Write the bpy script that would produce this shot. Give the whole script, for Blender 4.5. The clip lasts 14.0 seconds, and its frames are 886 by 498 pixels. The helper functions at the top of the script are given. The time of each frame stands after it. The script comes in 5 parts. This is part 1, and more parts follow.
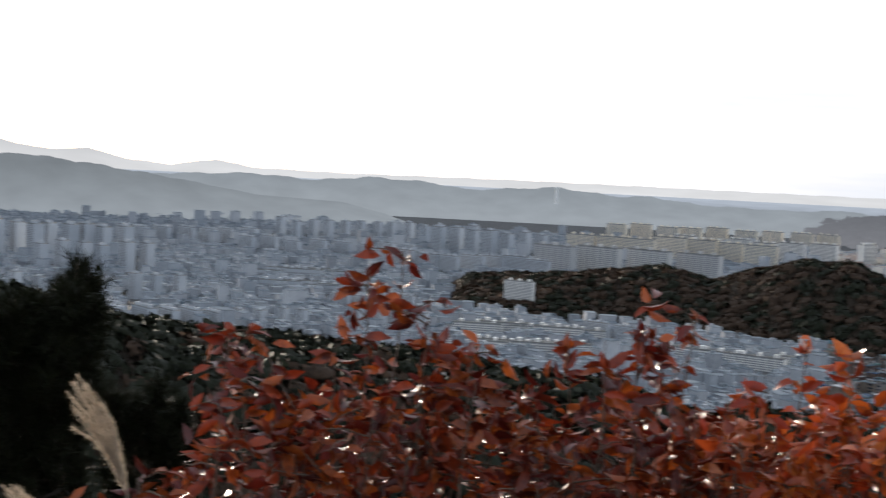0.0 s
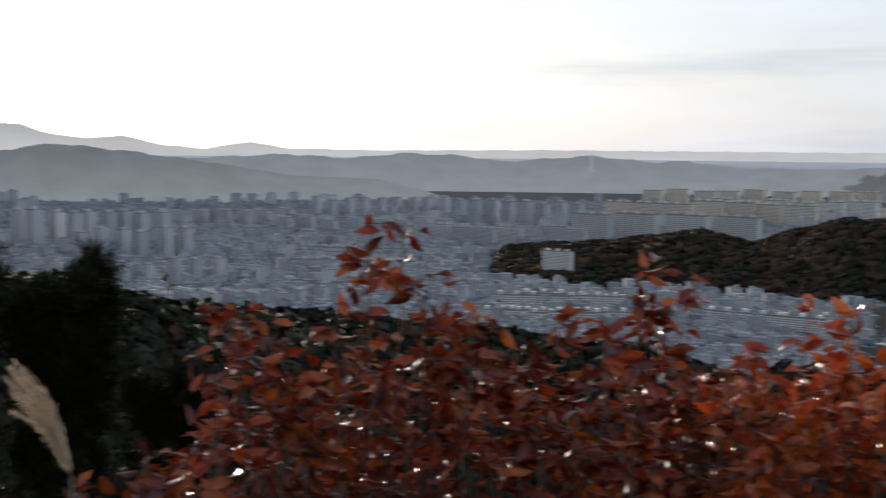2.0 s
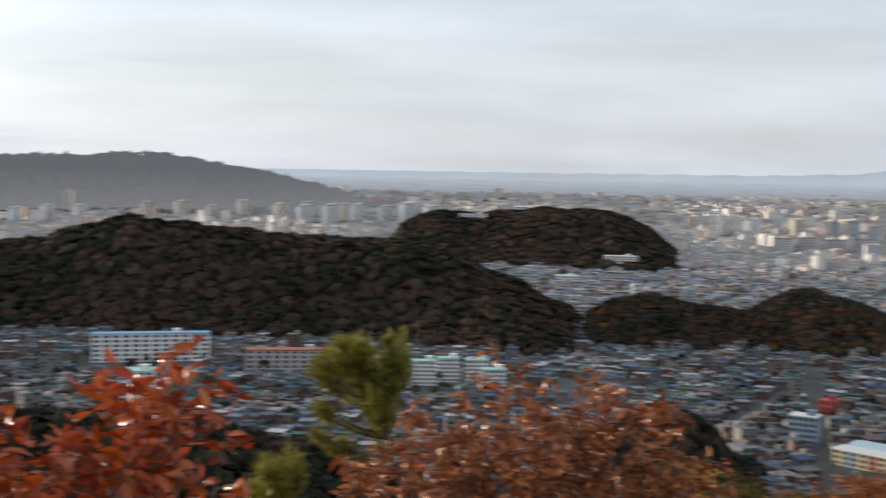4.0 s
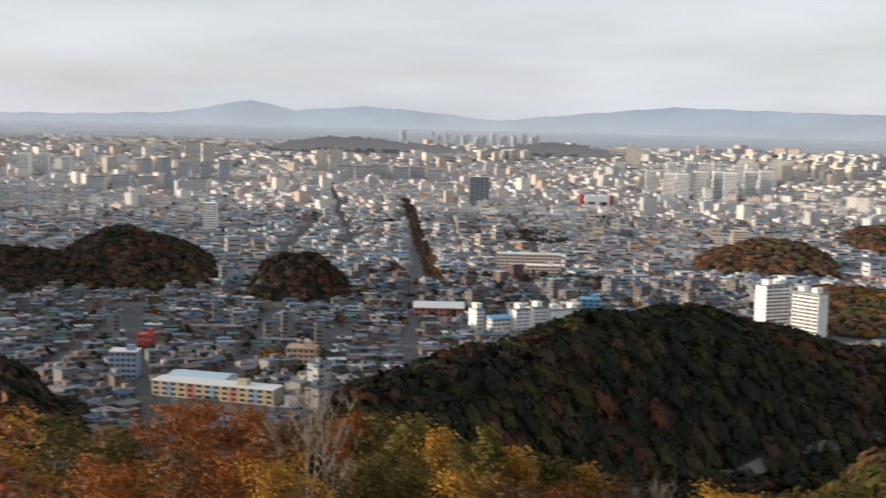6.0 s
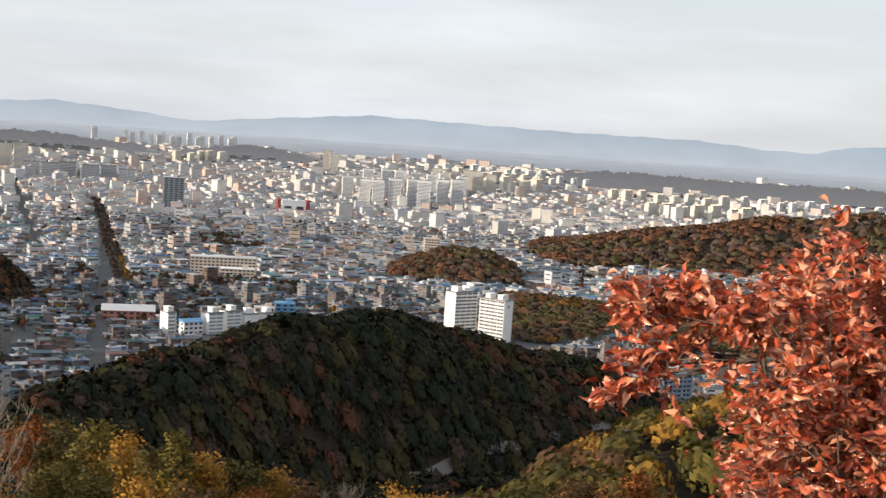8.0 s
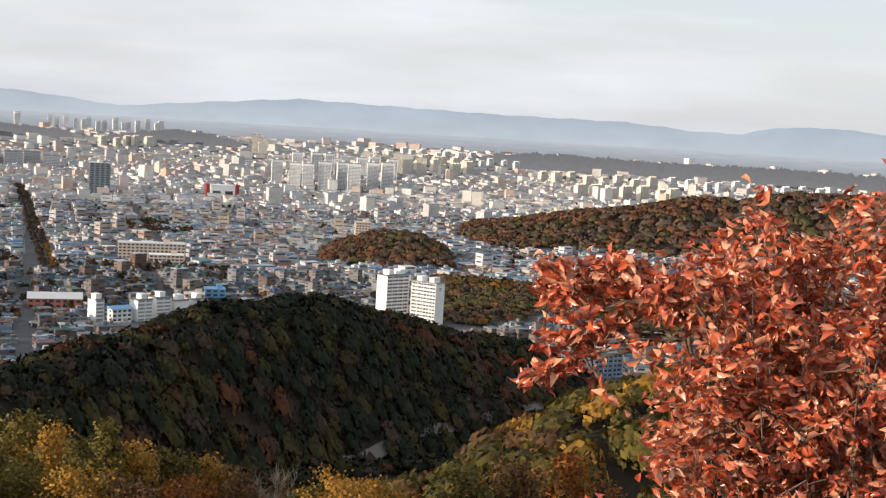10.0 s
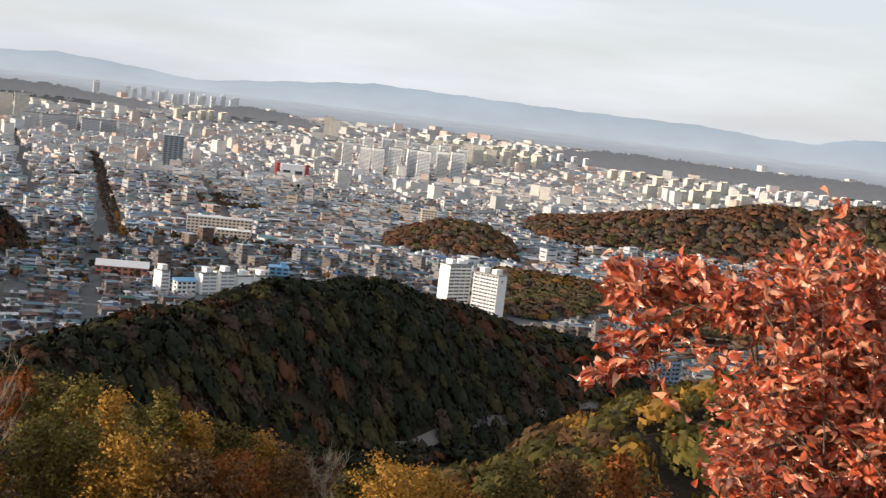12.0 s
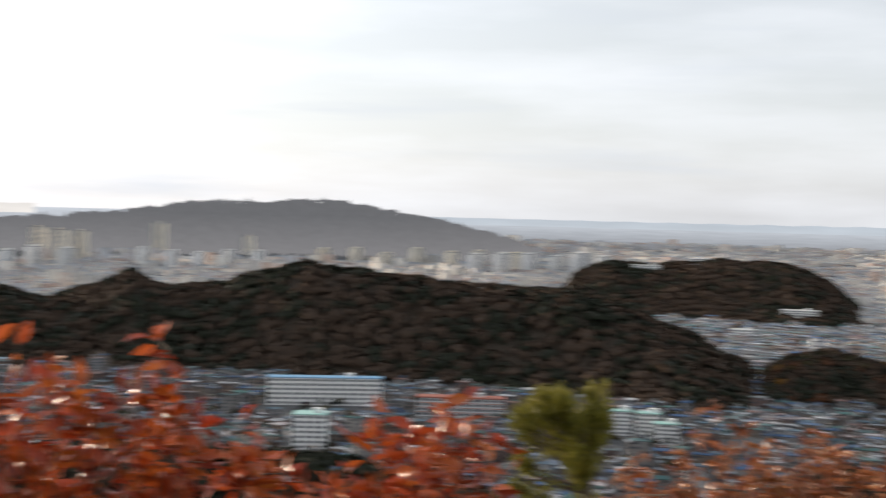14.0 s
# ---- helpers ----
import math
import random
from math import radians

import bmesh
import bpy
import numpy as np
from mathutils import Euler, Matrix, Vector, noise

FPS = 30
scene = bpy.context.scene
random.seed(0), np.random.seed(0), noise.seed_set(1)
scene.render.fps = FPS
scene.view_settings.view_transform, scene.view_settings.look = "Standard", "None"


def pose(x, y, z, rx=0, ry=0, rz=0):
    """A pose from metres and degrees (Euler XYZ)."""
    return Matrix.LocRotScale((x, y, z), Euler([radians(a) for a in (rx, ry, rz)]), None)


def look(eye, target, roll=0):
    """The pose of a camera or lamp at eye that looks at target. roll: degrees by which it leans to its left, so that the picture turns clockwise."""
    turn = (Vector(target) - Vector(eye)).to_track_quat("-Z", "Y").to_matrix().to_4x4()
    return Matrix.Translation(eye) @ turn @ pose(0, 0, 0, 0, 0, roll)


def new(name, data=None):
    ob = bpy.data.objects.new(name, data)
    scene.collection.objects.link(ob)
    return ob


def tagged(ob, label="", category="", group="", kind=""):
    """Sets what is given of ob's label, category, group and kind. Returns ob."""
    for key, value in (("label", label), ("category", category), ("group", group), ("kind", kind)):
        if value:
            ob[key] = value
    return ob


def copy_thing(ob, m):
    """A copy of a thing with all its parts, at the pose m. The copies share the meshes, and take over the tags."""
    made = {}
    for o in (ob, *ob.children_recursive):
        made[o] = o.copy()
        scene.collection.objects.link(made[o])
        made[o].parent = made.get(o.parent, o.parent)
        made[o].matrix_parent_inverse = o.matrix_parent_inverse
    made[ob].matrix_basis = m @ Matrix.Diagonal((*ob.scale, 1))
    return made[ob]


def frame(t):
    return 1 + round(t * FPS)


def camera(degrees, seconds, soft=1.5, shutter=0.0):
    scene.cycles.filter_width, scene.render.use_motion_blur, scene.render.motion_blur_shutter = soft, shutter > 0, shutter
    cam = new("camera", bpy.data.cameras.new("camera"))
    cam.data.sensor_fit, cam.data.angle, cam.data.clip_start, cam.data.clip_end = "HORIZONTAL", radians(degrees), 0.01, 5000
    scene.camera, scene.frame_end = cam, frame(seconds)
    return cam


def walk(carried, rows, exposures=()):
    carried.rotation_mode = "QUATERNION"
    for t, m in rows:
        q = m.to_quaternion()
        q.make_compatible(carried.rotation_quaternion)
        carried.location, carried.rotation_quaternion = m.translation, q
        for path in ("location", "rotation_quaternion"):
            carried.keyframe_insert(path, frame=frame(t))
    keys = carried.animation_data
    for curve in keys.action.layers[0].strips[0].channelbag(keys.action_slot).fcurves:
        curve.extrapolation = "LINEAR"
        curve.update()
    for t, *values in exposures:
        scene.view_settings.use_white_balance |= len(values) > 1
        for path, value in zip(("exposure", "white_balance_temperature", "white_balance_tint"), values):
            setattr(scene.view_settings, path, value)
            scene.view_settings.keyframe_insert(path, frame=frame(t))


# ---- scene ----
# ---- camera ----
EYE = Vector((0.0, 0.0, 160.0))


def aim(az, el, r=1.0, stand=(0.0, 0.0)):
    """The point r metres out, on the ground plan, from a stand beside the eye's mark, at heading az and elevation el."""
    a = radians(az)
    return Vector((math.sin(a) * r + stand[0], math.cos(a) * r + stand[1], EYE.z + r * math.tan(radians(el))))


cam = camera(38.74, 14.0, 1.3, 0.4)
PAN = [  # seconds, heading to the right, pitch, roll, in degrees
    (0.0, -63.22, -3.41, 2.96), (0.5, -69.59, -3.57, 1.64), (1.0, -73.44, -4.15, 0.48), (1.5, -71.43, -4.43, 0.34),
    (2.0, -64.87, -4.65, 0.57), (2.2, -60.99, -4.61, 1.08), (4.3, -10.35, -3.75, 1.31), (4.5, -7.09, -3.7, 1.7),
    (5.0, -0.0, -3.69, 1.93), (5.5, 7.47, -4.75, 1.14), (6.0, 14.31, -5.98, 1.34), (6.5, 17.56, -6.17, 3.08),
    (7.0, 18.47, -5.92, 4.06), (7.5, 24.2, -5.37, 3.67), (8.0, 28.12, -5.16, 3.85), (8.5, 30.66, -4.93, 3.86),
    (8.7, 32.12, -4.86, 3.53), (10.8, 29.9, -6.24, 4.25), (11.0, 29.31, -6.3, 4.83), (11.5, 29.62, -6.43, 5.29),
    (12.0, 28.42, -6.41, 6.77), (12.5, 26.3, -6.39, 7.27), (13.0, 18.52, -5.86, 3.67), (13.2, 9.3, -4.73, 2.1),
    (13.3, 4.2, -4.12, 1.37), (13.5, -4.68, -3.21, 1.97), (13.7, -13.12, -2.14, 1.74), (14.0, -24.1, -1.71, 1.5),
]
SWAY_T = [0.0, 0.9, 1.5, 2.0, 2.2, 4.3, 6.0, 8.7, 10.8, 12.5, 13.2, 14.0]
SWAY_X = [0.02, 0.0, 0.035, 0.07, 0.08, 0.38, 0.5, 0.6, 0.6, 0.55, 0.33, 0.06]
SWAY_Y = [0.05, 0.0, 0.08, 0.15, 0.18, 0.30, 0.3, 0.3, 0.3, 0.3, 0.29, 0.25]


def stand_at(t):
    return float(np.interp(t, SWAY_T, SWAY_X)), float(np.interp(t, SWAY_T, SWAY_Y))


def view(t, az, el, roll):
    x, y = stand_at(t)
    return look(EYE + Vector((x, y, 0)), aim(az, el, 100, (x, y)), roll)


walk(cam, [(t, view(t, az, el, roll)) for t, az, el, roll in PAN],
     [(0.0, -0.04, 6050, 10), (0.9, -0.46, 6000, 10), (2.2, -0.48, 6000, 10), (4.3, -0.02, 6250, 10), (5.0, -0.04, 6300, 11), (5.5, -0.1, 6400, 11), (7.0, 0.12, 6450, 11), (13.0, 0.12, 6450, 11), (13.5, 0.2, 6480, 11), (14.0, 0.14, 6500, 11)])

# ---- sky and sun ----
SUN_AZ, SUN_EL = -84.0, 9.0
world = bpy.data.worlds.new("sky")
scene.world = world
world.use_nodes = True
wn, wl = world.node_tree.nodes, world.node_tree.links
wn.clear()
sky = wn.new("ShaderNodeTexSky")
sky.sky_type, sky.sun_disc = "NISHITA", False
sky.sun_elevation, sky.sun_rotation = radians(SUN_EL), radians(SUN_AZ)
sky.altitude, sky.air_density, sky.dust_density, sky.ozone_density = 150, 1.0, 2.0, 1.5
coord = wn.new("ShaderNodeTexCoord")
stretch = wn.new("ShaderNodeMapping")
stretch.inputs["Scale"].default_value = (1.6, 1.6, 9.0)
cloud = wn.new("ShaderNodeTexNoise")
cloud.inputs["Scale"].default_value, cloud.inputs["Detail"].default_value = 2.3, 7
cloud.inputs["Roughness"].default_value = 0.52
ramp = wn.new("ShaderNodeValToRGB")
ramp.color_ramp.elements[0].position, ramp.color_ramp.elements[1].position = 0.40, 0.68
mix = wn.new("ShaderNodeMixRGB")
toward = wn.new("ShaderNodeVectorMath")
toward.operation, toward.inputs[1].default_value = "DOT_PRODUCT", aim(SUN_AZ, SUN_EL, 1.0) - EYE
glow = wn.new("ShaderNodeMapRange")
glow.interpolation_type = "SMOOTHSTEP"
glow.inputs["From Min"].default_value, glow.inputs["From Max"].default_value = 0.3, 1.05
glow.inputs["To Min"].default_value, glow.inputs["To Max"].default_value = 1.0, 1.6
veil = wn.new("ShaderNodeVectorMath")
veil.operation, veil.inputs[0].default_value = "SCALE", (8.75, 9.05, 9.5)
thin = wn.new("ShaderNodeMath")
thin.operation, thin.inputs[1].default_value = "MULTIPLY_ADD", 0.17
thin.inputs[2].default_value = 0.60
streak_map = wn.new("ShaderNodeMapping")
streak_map.inputs["Scale"].default_value = (1.1, 1.1, 13.0)
streak_map.inputs["Location"].default_value = (0.35, 0.1, 0.0)
streak = wn.new("ShaderNodeTexNoise")
streak.inputs["Scale"].default_value, streak.inputs["Detail"].default_value, streak.inputs["Roughness"].default_value = 2.7, 5, 0.5
grey = wn.new("ShaderNodeValToRGB")
grey.color_ramp.elements[0].position, grey.color_ramp.elements[1].position = 0.56, 0.80
grey.color_ramp.elements[1].color = (0.6, 0.6, 0.6, 1)
shade = wn.new("ShaderNodeMixRGB")
shade.inputs[2].default_value = (5.9, 6.4, 7.1, 1)
back = wn.new("ShaderNodeBackground")
back.inputs["Strength"].default_value = 0.11
wout = wn.new("ShaderNodeOutputWorld")
wl.new(coord.outputs["Generated"], stretch.inputs["Vector"])
wl.new(stretch.outputs["Vector"], cloud.inputs["Vector"])
wl.new(cloud.outputs["Fac"], ramp.inputs["Fac"])
wl.new(ramp.outputs["Color"], thin.inputs[0])
wl.new(thin.outputs["Value"], mix.inputs["Fac"])
wl.new(coord.outputs["Generated"], toward.inputs[0])
wl.new(toward.outputs["Value"], glow.inputs["Value"])
wl.new(glow.outputs["Result"], veil.inputs["Scale"])
wl.new(veil.outputs["Vector"], mix.inputs[2])
wl.new(sky.outputs["Color"], mix.inputs[1])
wl.new(coord.outputs["Generated"], streak_map.inputs["Vector"])
wl.new(streak_map.outputs["Vector"], streak.inputs["Vector"])
wl.new(streak.outputs["Fac"], grey.inputs["Fac"])
wl.new(grey.outputs["Color"], shade.inputs["Fac"])
wl.new(mix.outputs["Color"], shade.inputs[1])
wl.new(shade.outputs["Color"], back.inputs["Color"])
wl.new(back.outputs["Background"], wout.inputs["Surface"])
sun = new("sun", bpy.data.lights.new("sun", "SUN"))
sun.data.energy, sun.data.angle, sun.data.color = 5.0, radians(0.8), (1.0, 0.83, 0.64)
sun.matrix_world = look(aim(SUN_AZ, SUN_EL, 400), EYE)


# ---- materials ----
def material(name, colours, rough=0.8, scale=0.5, spread=0.25, bump=0.0, island=False, metal=0.0, through_light=0.0, spec=0.3):
    """Colours along a ramp, driven by noise of two sizes, and by island or object where asked."""
    m = bpy.data.materials.new(name)
    m.use_nodes = True
    n, l = m.node_tree.nodes, m.node_tree.links
    bsdf = n["Principled BSDF"]
    bsdf.inputs["Roughness"].default_value, bsdf.inputs["Metallic"].default_value = rough, metal
    bsdf.inputs["Specular IOR Level"].default_value = spec
    geo = n.new("ShaderNodeNewGeometry")
    big, fine = n.new("ShaderNodeTexNoise"), n.new("ShaderNodeTexNoise")
    for tex, s in ((big, scale), (fine, scale * 7.3)):
        tex.inputs["Scale"].default_value, tex.inputs["Detail"].default_value = s, 4
        l.new(geo.outputs["Position"], tex.inputs["Vector"])
    a = n.new("ShaderNodeMath")
    a.operation = "ADD"
    l.new(big.outputs["Fac"], a.inputs[0])
    l.new(fine.outputs["Fac"], a.inputs[1])
    b = n.new("ShaderNodeMath")
    b.operation = "MULTIPLY_ADD"
    b.inputs[1].default_value = spread * 2
    l.new(a.outputs[0], b.inputs[0])
    if island:
        rnd = geo.outputs["Random Per Island"]
    else:
        rnd = n.new("ShaderNodeObjectInfo").outputs["Random"]
    c = n.new("ShaderNodeMath")
    c.operation, c.inputs[1].default_value, c.inputs[2].default_value = "MULTIPLY_ADD", 1 - spread, -1.5 * spread
    l.new(rnd, c.inputs[0])
    l.new(c.outputs[0], b.inputs[2])
    cr = n.new("ShaderNodeValToRGB")
    el = cr.color_ramp.elements
    while len(el) < len(colours):
        el.new(0.5)
    for i, col in enumerate(colours):
        el[i].position, el[i].color = i / max(1, len(colours) - 1), (*col, 1)
    l.new(b.outputs[0], cr.inputs["Fac"])
    l.new(cr.outputs["Color"], bsdf.inputs["Base Color"])
    if bump:
        bp = n.new("ShaderNodeBump")
        bp.inputs["Strength"].default_value, bp.inputs["Distance"].default_value = bump, 0.3 / scale
        l.new(fine.outputs["Fac"], bp.inputs["Height"])
        l.new(bp.outputs["Normal"], bsdf.inputs["Normal"])
    if through_light:
        tr, add = n.new("ShaderNodeBsdfTranslucent"), n.new("ShaderNodeMixShader")
        add.inputs["Fac"].default_value = through_light
        l.new(cr.outputs["Color"], tr.inputs["Color"])
        l.new(bsdf.outputs[0], add.inputs[1])
        l.new(tr.outputs[0], add.inputs[2])
        l.new(add.outputs[0], n["Material Output"].inputs["Surface"])
    return m


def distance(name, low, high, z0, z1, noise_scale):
    """Land seen through many kilometres of air: a glowing backdrop, the haze put into its emission."""
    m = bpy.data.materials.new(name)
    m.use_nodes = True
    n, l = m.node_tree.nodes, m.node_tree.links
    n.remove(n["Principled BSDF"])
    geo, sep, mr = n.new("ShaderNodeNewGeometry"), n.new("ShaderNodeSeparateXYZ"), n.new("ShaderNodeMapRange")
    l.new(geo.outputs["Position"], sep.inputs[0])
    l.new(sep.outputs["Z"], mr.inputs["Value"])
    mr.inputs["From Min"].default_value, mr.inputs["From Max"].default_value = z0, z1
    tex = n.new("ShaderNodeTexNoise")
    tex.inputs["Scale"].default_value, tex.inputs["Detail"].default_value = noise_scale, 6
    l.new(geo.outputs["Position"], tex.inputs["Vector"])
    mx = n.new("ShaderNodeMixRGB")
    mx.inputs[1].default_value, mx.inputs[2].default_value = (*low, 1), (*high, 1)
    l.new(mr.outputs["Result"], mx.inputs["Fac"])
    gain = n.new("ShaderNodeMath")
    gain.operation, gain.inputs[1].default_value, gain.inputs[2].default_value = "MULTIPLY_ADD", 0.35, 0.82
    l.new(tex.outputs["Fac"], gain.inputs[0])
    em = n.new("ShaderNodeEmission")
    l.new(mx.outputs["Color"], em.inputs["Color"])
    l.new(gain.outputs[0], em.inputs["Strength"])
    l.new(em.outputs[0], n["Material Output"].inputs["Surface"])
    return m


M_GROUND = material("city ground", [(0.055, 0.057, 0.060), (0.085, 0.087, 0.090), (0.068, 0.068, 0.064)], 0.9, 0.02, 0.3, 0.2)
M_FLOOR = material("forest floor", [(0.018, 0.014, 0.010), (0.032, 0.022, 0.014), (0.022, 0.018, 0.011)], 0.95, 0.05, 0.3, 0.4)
M_ASPHALT = material("asphalt", [(0.045, 0.045, 0.047), (0.065, 0.063, 0.06)], 0.85, 0.2, 0.3, 0.1)
M_WHITE = material("white painted concrete", [(0.62, 0.62, 0.60), (0.78, 0.77, 0.74), (0.80, 0.80, 0.79)], 0.75, 0.12, 0.2, 0.0)
M_WALLS = material("house walls", [(0.56, 0.56, 0.55), (0.34, 0.34, 0.34), (0.50, 0.48, 0.45), (0.30, 0.21, 0.17), (0.44, 0.40, 0.34), (0.24, 0.15, 0.11), (0.40, 0.42, 0.44), (0.70, 0.69, 0.67)], 0.85, 0.15, 0.12, 0.0, True, 0, 0, 0.1)
M_ROOFS = material("house roofs", [(0.25, 0.28, 0.31), (0.09, 0.18, 0.24), (0.40, 0.43, 0.46), (0.05, 0.13, 0.28), (0.16, 0.18, 0.20), (0.09, 0.21, 0.20), (0.30, 0.32, 0.34), (0.20, 0.09, 0.065), (0.62, 0.64, 0.66), (0.12, 0.13, 0.15), (0.36, 0.41, 0.46)], 0.95, 0.2, 0.12, 0.0, True, 0, 0, 0.05)
M_GLASS = material("window glass", [(0.03, 0.035, 0.045), (0.07, 0.08, 0.10)], 0.25, 0.3, 0.2, 0.0, True, 0.0, 0.0, 0.6)
# Far walls, roofs and windows: haze put into the colours, paler, with less contrast.
M_PALE = material("far walls paled by haze", [(0.58, 0.56, 0.53), (0.68, 0.64, 0.57), (0.40, 0.39, 0.38), (0.76, 0.73, 0.67), (0.50, 0.36, 0.29), (0.50, 0.52, 0.55), (0.32, 0.31, 0.31)], 0.9, 0.05, 0.12, 0.0, True, 0, 0, 0.1)
M_PALEROOFS = material("far roofs paled by haze", [(0.32, 0.33, 0.34), (0.24, 0.28, 0.31), (0.44, 0.45, 0.46), (0.20, 0.26, 0.33), (0.36, 0.37, 0.38), (0.33, 0.22, 0.18), (0.54, 0.55, 0.55)], 0.95, 0.05, 0.12, 0.0, True, 0, 0, 0.05)
M_HAZEDWALLS = material("town walls hazed cool grey", [(0.30, 0.33, 0.37), (0.42, 0.45, 0.49), (0.25, 0.27, 0.30), (0.50, 0.52, 0.55), (0.36, 0.38, 0.42)], 0.95, 0.05, 0.12, 0.0, True, 0, 0, 0.05)
M_HAZEDROOFS = material("town roofs hazed cool grey", [(0.17, 0.19, 0.21), (0.24, 0.27, 0.30), (0.14, 0.17, 0.20), (0.30, 0.33, 0.36), (0.20, 0.23, 0.25)], 1.0, 0.05, 0.12, 0.0, True, 0, 0, 0.0)
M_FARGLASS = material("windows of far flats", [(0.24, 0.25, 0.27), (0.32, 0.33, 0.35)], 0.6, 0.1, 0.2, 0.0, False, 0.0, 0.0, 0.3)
M_BARK = material("bark", [(0.10, 0.07, 0.05), (0.17, 0.13, 0.10), (0.07, 0.05, 0.04)], 0.9, 6.0, 0.4, 0.5)
# Russet, brown, olive and pine are darkened: dense crowns' own shade in the colour.
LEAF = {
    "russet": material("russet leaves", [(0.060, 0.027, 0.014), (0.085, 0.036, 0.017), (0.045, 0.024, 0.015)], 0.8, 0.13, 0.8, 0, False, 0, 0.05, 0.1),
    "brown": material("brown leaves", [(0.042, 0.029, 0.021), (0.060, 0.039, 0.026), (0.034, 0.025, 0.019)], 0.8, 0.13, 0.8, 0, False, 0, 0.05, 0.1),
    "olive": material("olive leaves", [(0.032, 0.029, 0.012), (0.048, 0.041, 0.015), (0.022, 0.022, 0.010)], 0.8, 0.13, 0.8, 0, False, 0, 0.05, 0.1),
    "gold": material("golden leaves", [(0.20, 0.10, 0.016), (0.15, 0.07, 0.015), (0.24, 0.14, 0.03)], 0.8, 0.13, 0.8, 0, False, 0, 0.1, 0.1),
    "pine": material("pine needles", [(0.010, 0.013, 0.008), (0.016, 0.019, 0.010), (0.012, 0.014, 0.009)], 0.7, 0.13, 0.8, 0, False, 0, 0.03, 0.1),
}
LEAF_KINDS = list(LEAF)


# ---- builders ----
def mesh_from(name, verts, faces, mats, index=None, smooth=False, normals=None):
    """A mesh from arrays of vertices and equal-sided faces; normals, one a vertex, round off a crown of flat leaves."""
    v, f = np.asarray(verts, np.float32), np.asarray(faces, np.int32)
    me = bpy.data.meshes.new(name)
    me.vertices.add(len(v))
    me.vertices.foreach_set("co", v.ravel())
    k = f.shape[1]
    me.loops.add(f.size)
    me.loops.foreach_set("vertex_index", f.ravel())
    me.polygons.add(len(f))
    me.polygons.foreach_set("loop_start", np.arange(len(f), dtype=np.int32) * k)
    for m in mats:
        me.materials.append(m)
    if index is not None:
        me.polygons.foreach_set("material_index", np.asarray(index, np.int32))
    me.polygons.foreach_set("use_smooth", np.full(len(f), bool(smooth)))
    me.update(calc_edges=True)
    if normals is not None:
        me.attributes.new("custom_normal", "FLOAT_VECTOR", "POINT").data.foreach_set("vector", np.asarray(normals, np.float32).ravel())
    return me


BOX_V = np.array([(-.5, -.5, 0), (.5, -.5, 0), (.5, .5, 0), (-.5, .5, 0), (-.5, -.5, 1), (.5, -.5, 1), (.5, .5, 1), (-.5, .5, 1)])
BOX_F = np.array([(4, 5, 6, 7), (0, 1, 5, 4), (1, 2, 6, 5), (2, 3, 7, 6), (3, 0, 4, 7)])


class Boxes:
    """Many boxes gathered into one mesh: centre of the base, size, turn, material."""

    def __init__(self):
        self.rows = []

    def add(self, x, y, z, sx, sy, sz, turn=0.0, mat=0):
        self.rows.append((x, y, z, sx, sy, sz, turn, mat))

    def mesh(self, name, mats):
        a = np.array(self.rows, float)
        p = BOX_V[None] * a[:, None, 3:6]
        c, s = np.cos(a[:, 6])[:, None], np.sin(a[:, 6])[:, None]
        v = np.stack([p[..., 0] * c - p[..., 1] * s, p[..., 0] * s + p[..., 1] * c, p[..., 2]], -1) + a[:, None, 0:3]
        f = BOX_F[None] + np.arange(len(a))[:, None, None] * 8
        return mesh_from(name, v.reshape(-1, 3), f.reshape(-1, 4), mats, np.repeat(a[:, 7], 5))


def part(name, data, parent, label="", m=None):
    ob = new(name, data)
    ob.parent = parent
    if m is not None:
        ob.matrix_basis = m
    return tagged(ob, label)


def empty(name, m, label, category, group="", kind=""):
    ob = new(name)
    ob.matrix_basis = m
    return tagged(ob, label, category, group, kind)


# ---- the lie of the land ----
def bowl(r):
    return 116.0 * np.clip((np.asarray(r, float) - 1600) / 3000, 0, 1.12) ** 1.6


def plain_r(el):
    """How far out the plain is met at that elevation."""
    rr = np.linspace(300, 4900, 4000)
    return float(np.interp(el, np.degrees(np.arctan2(bowl(rr) - EYE.z, rr)), rr))


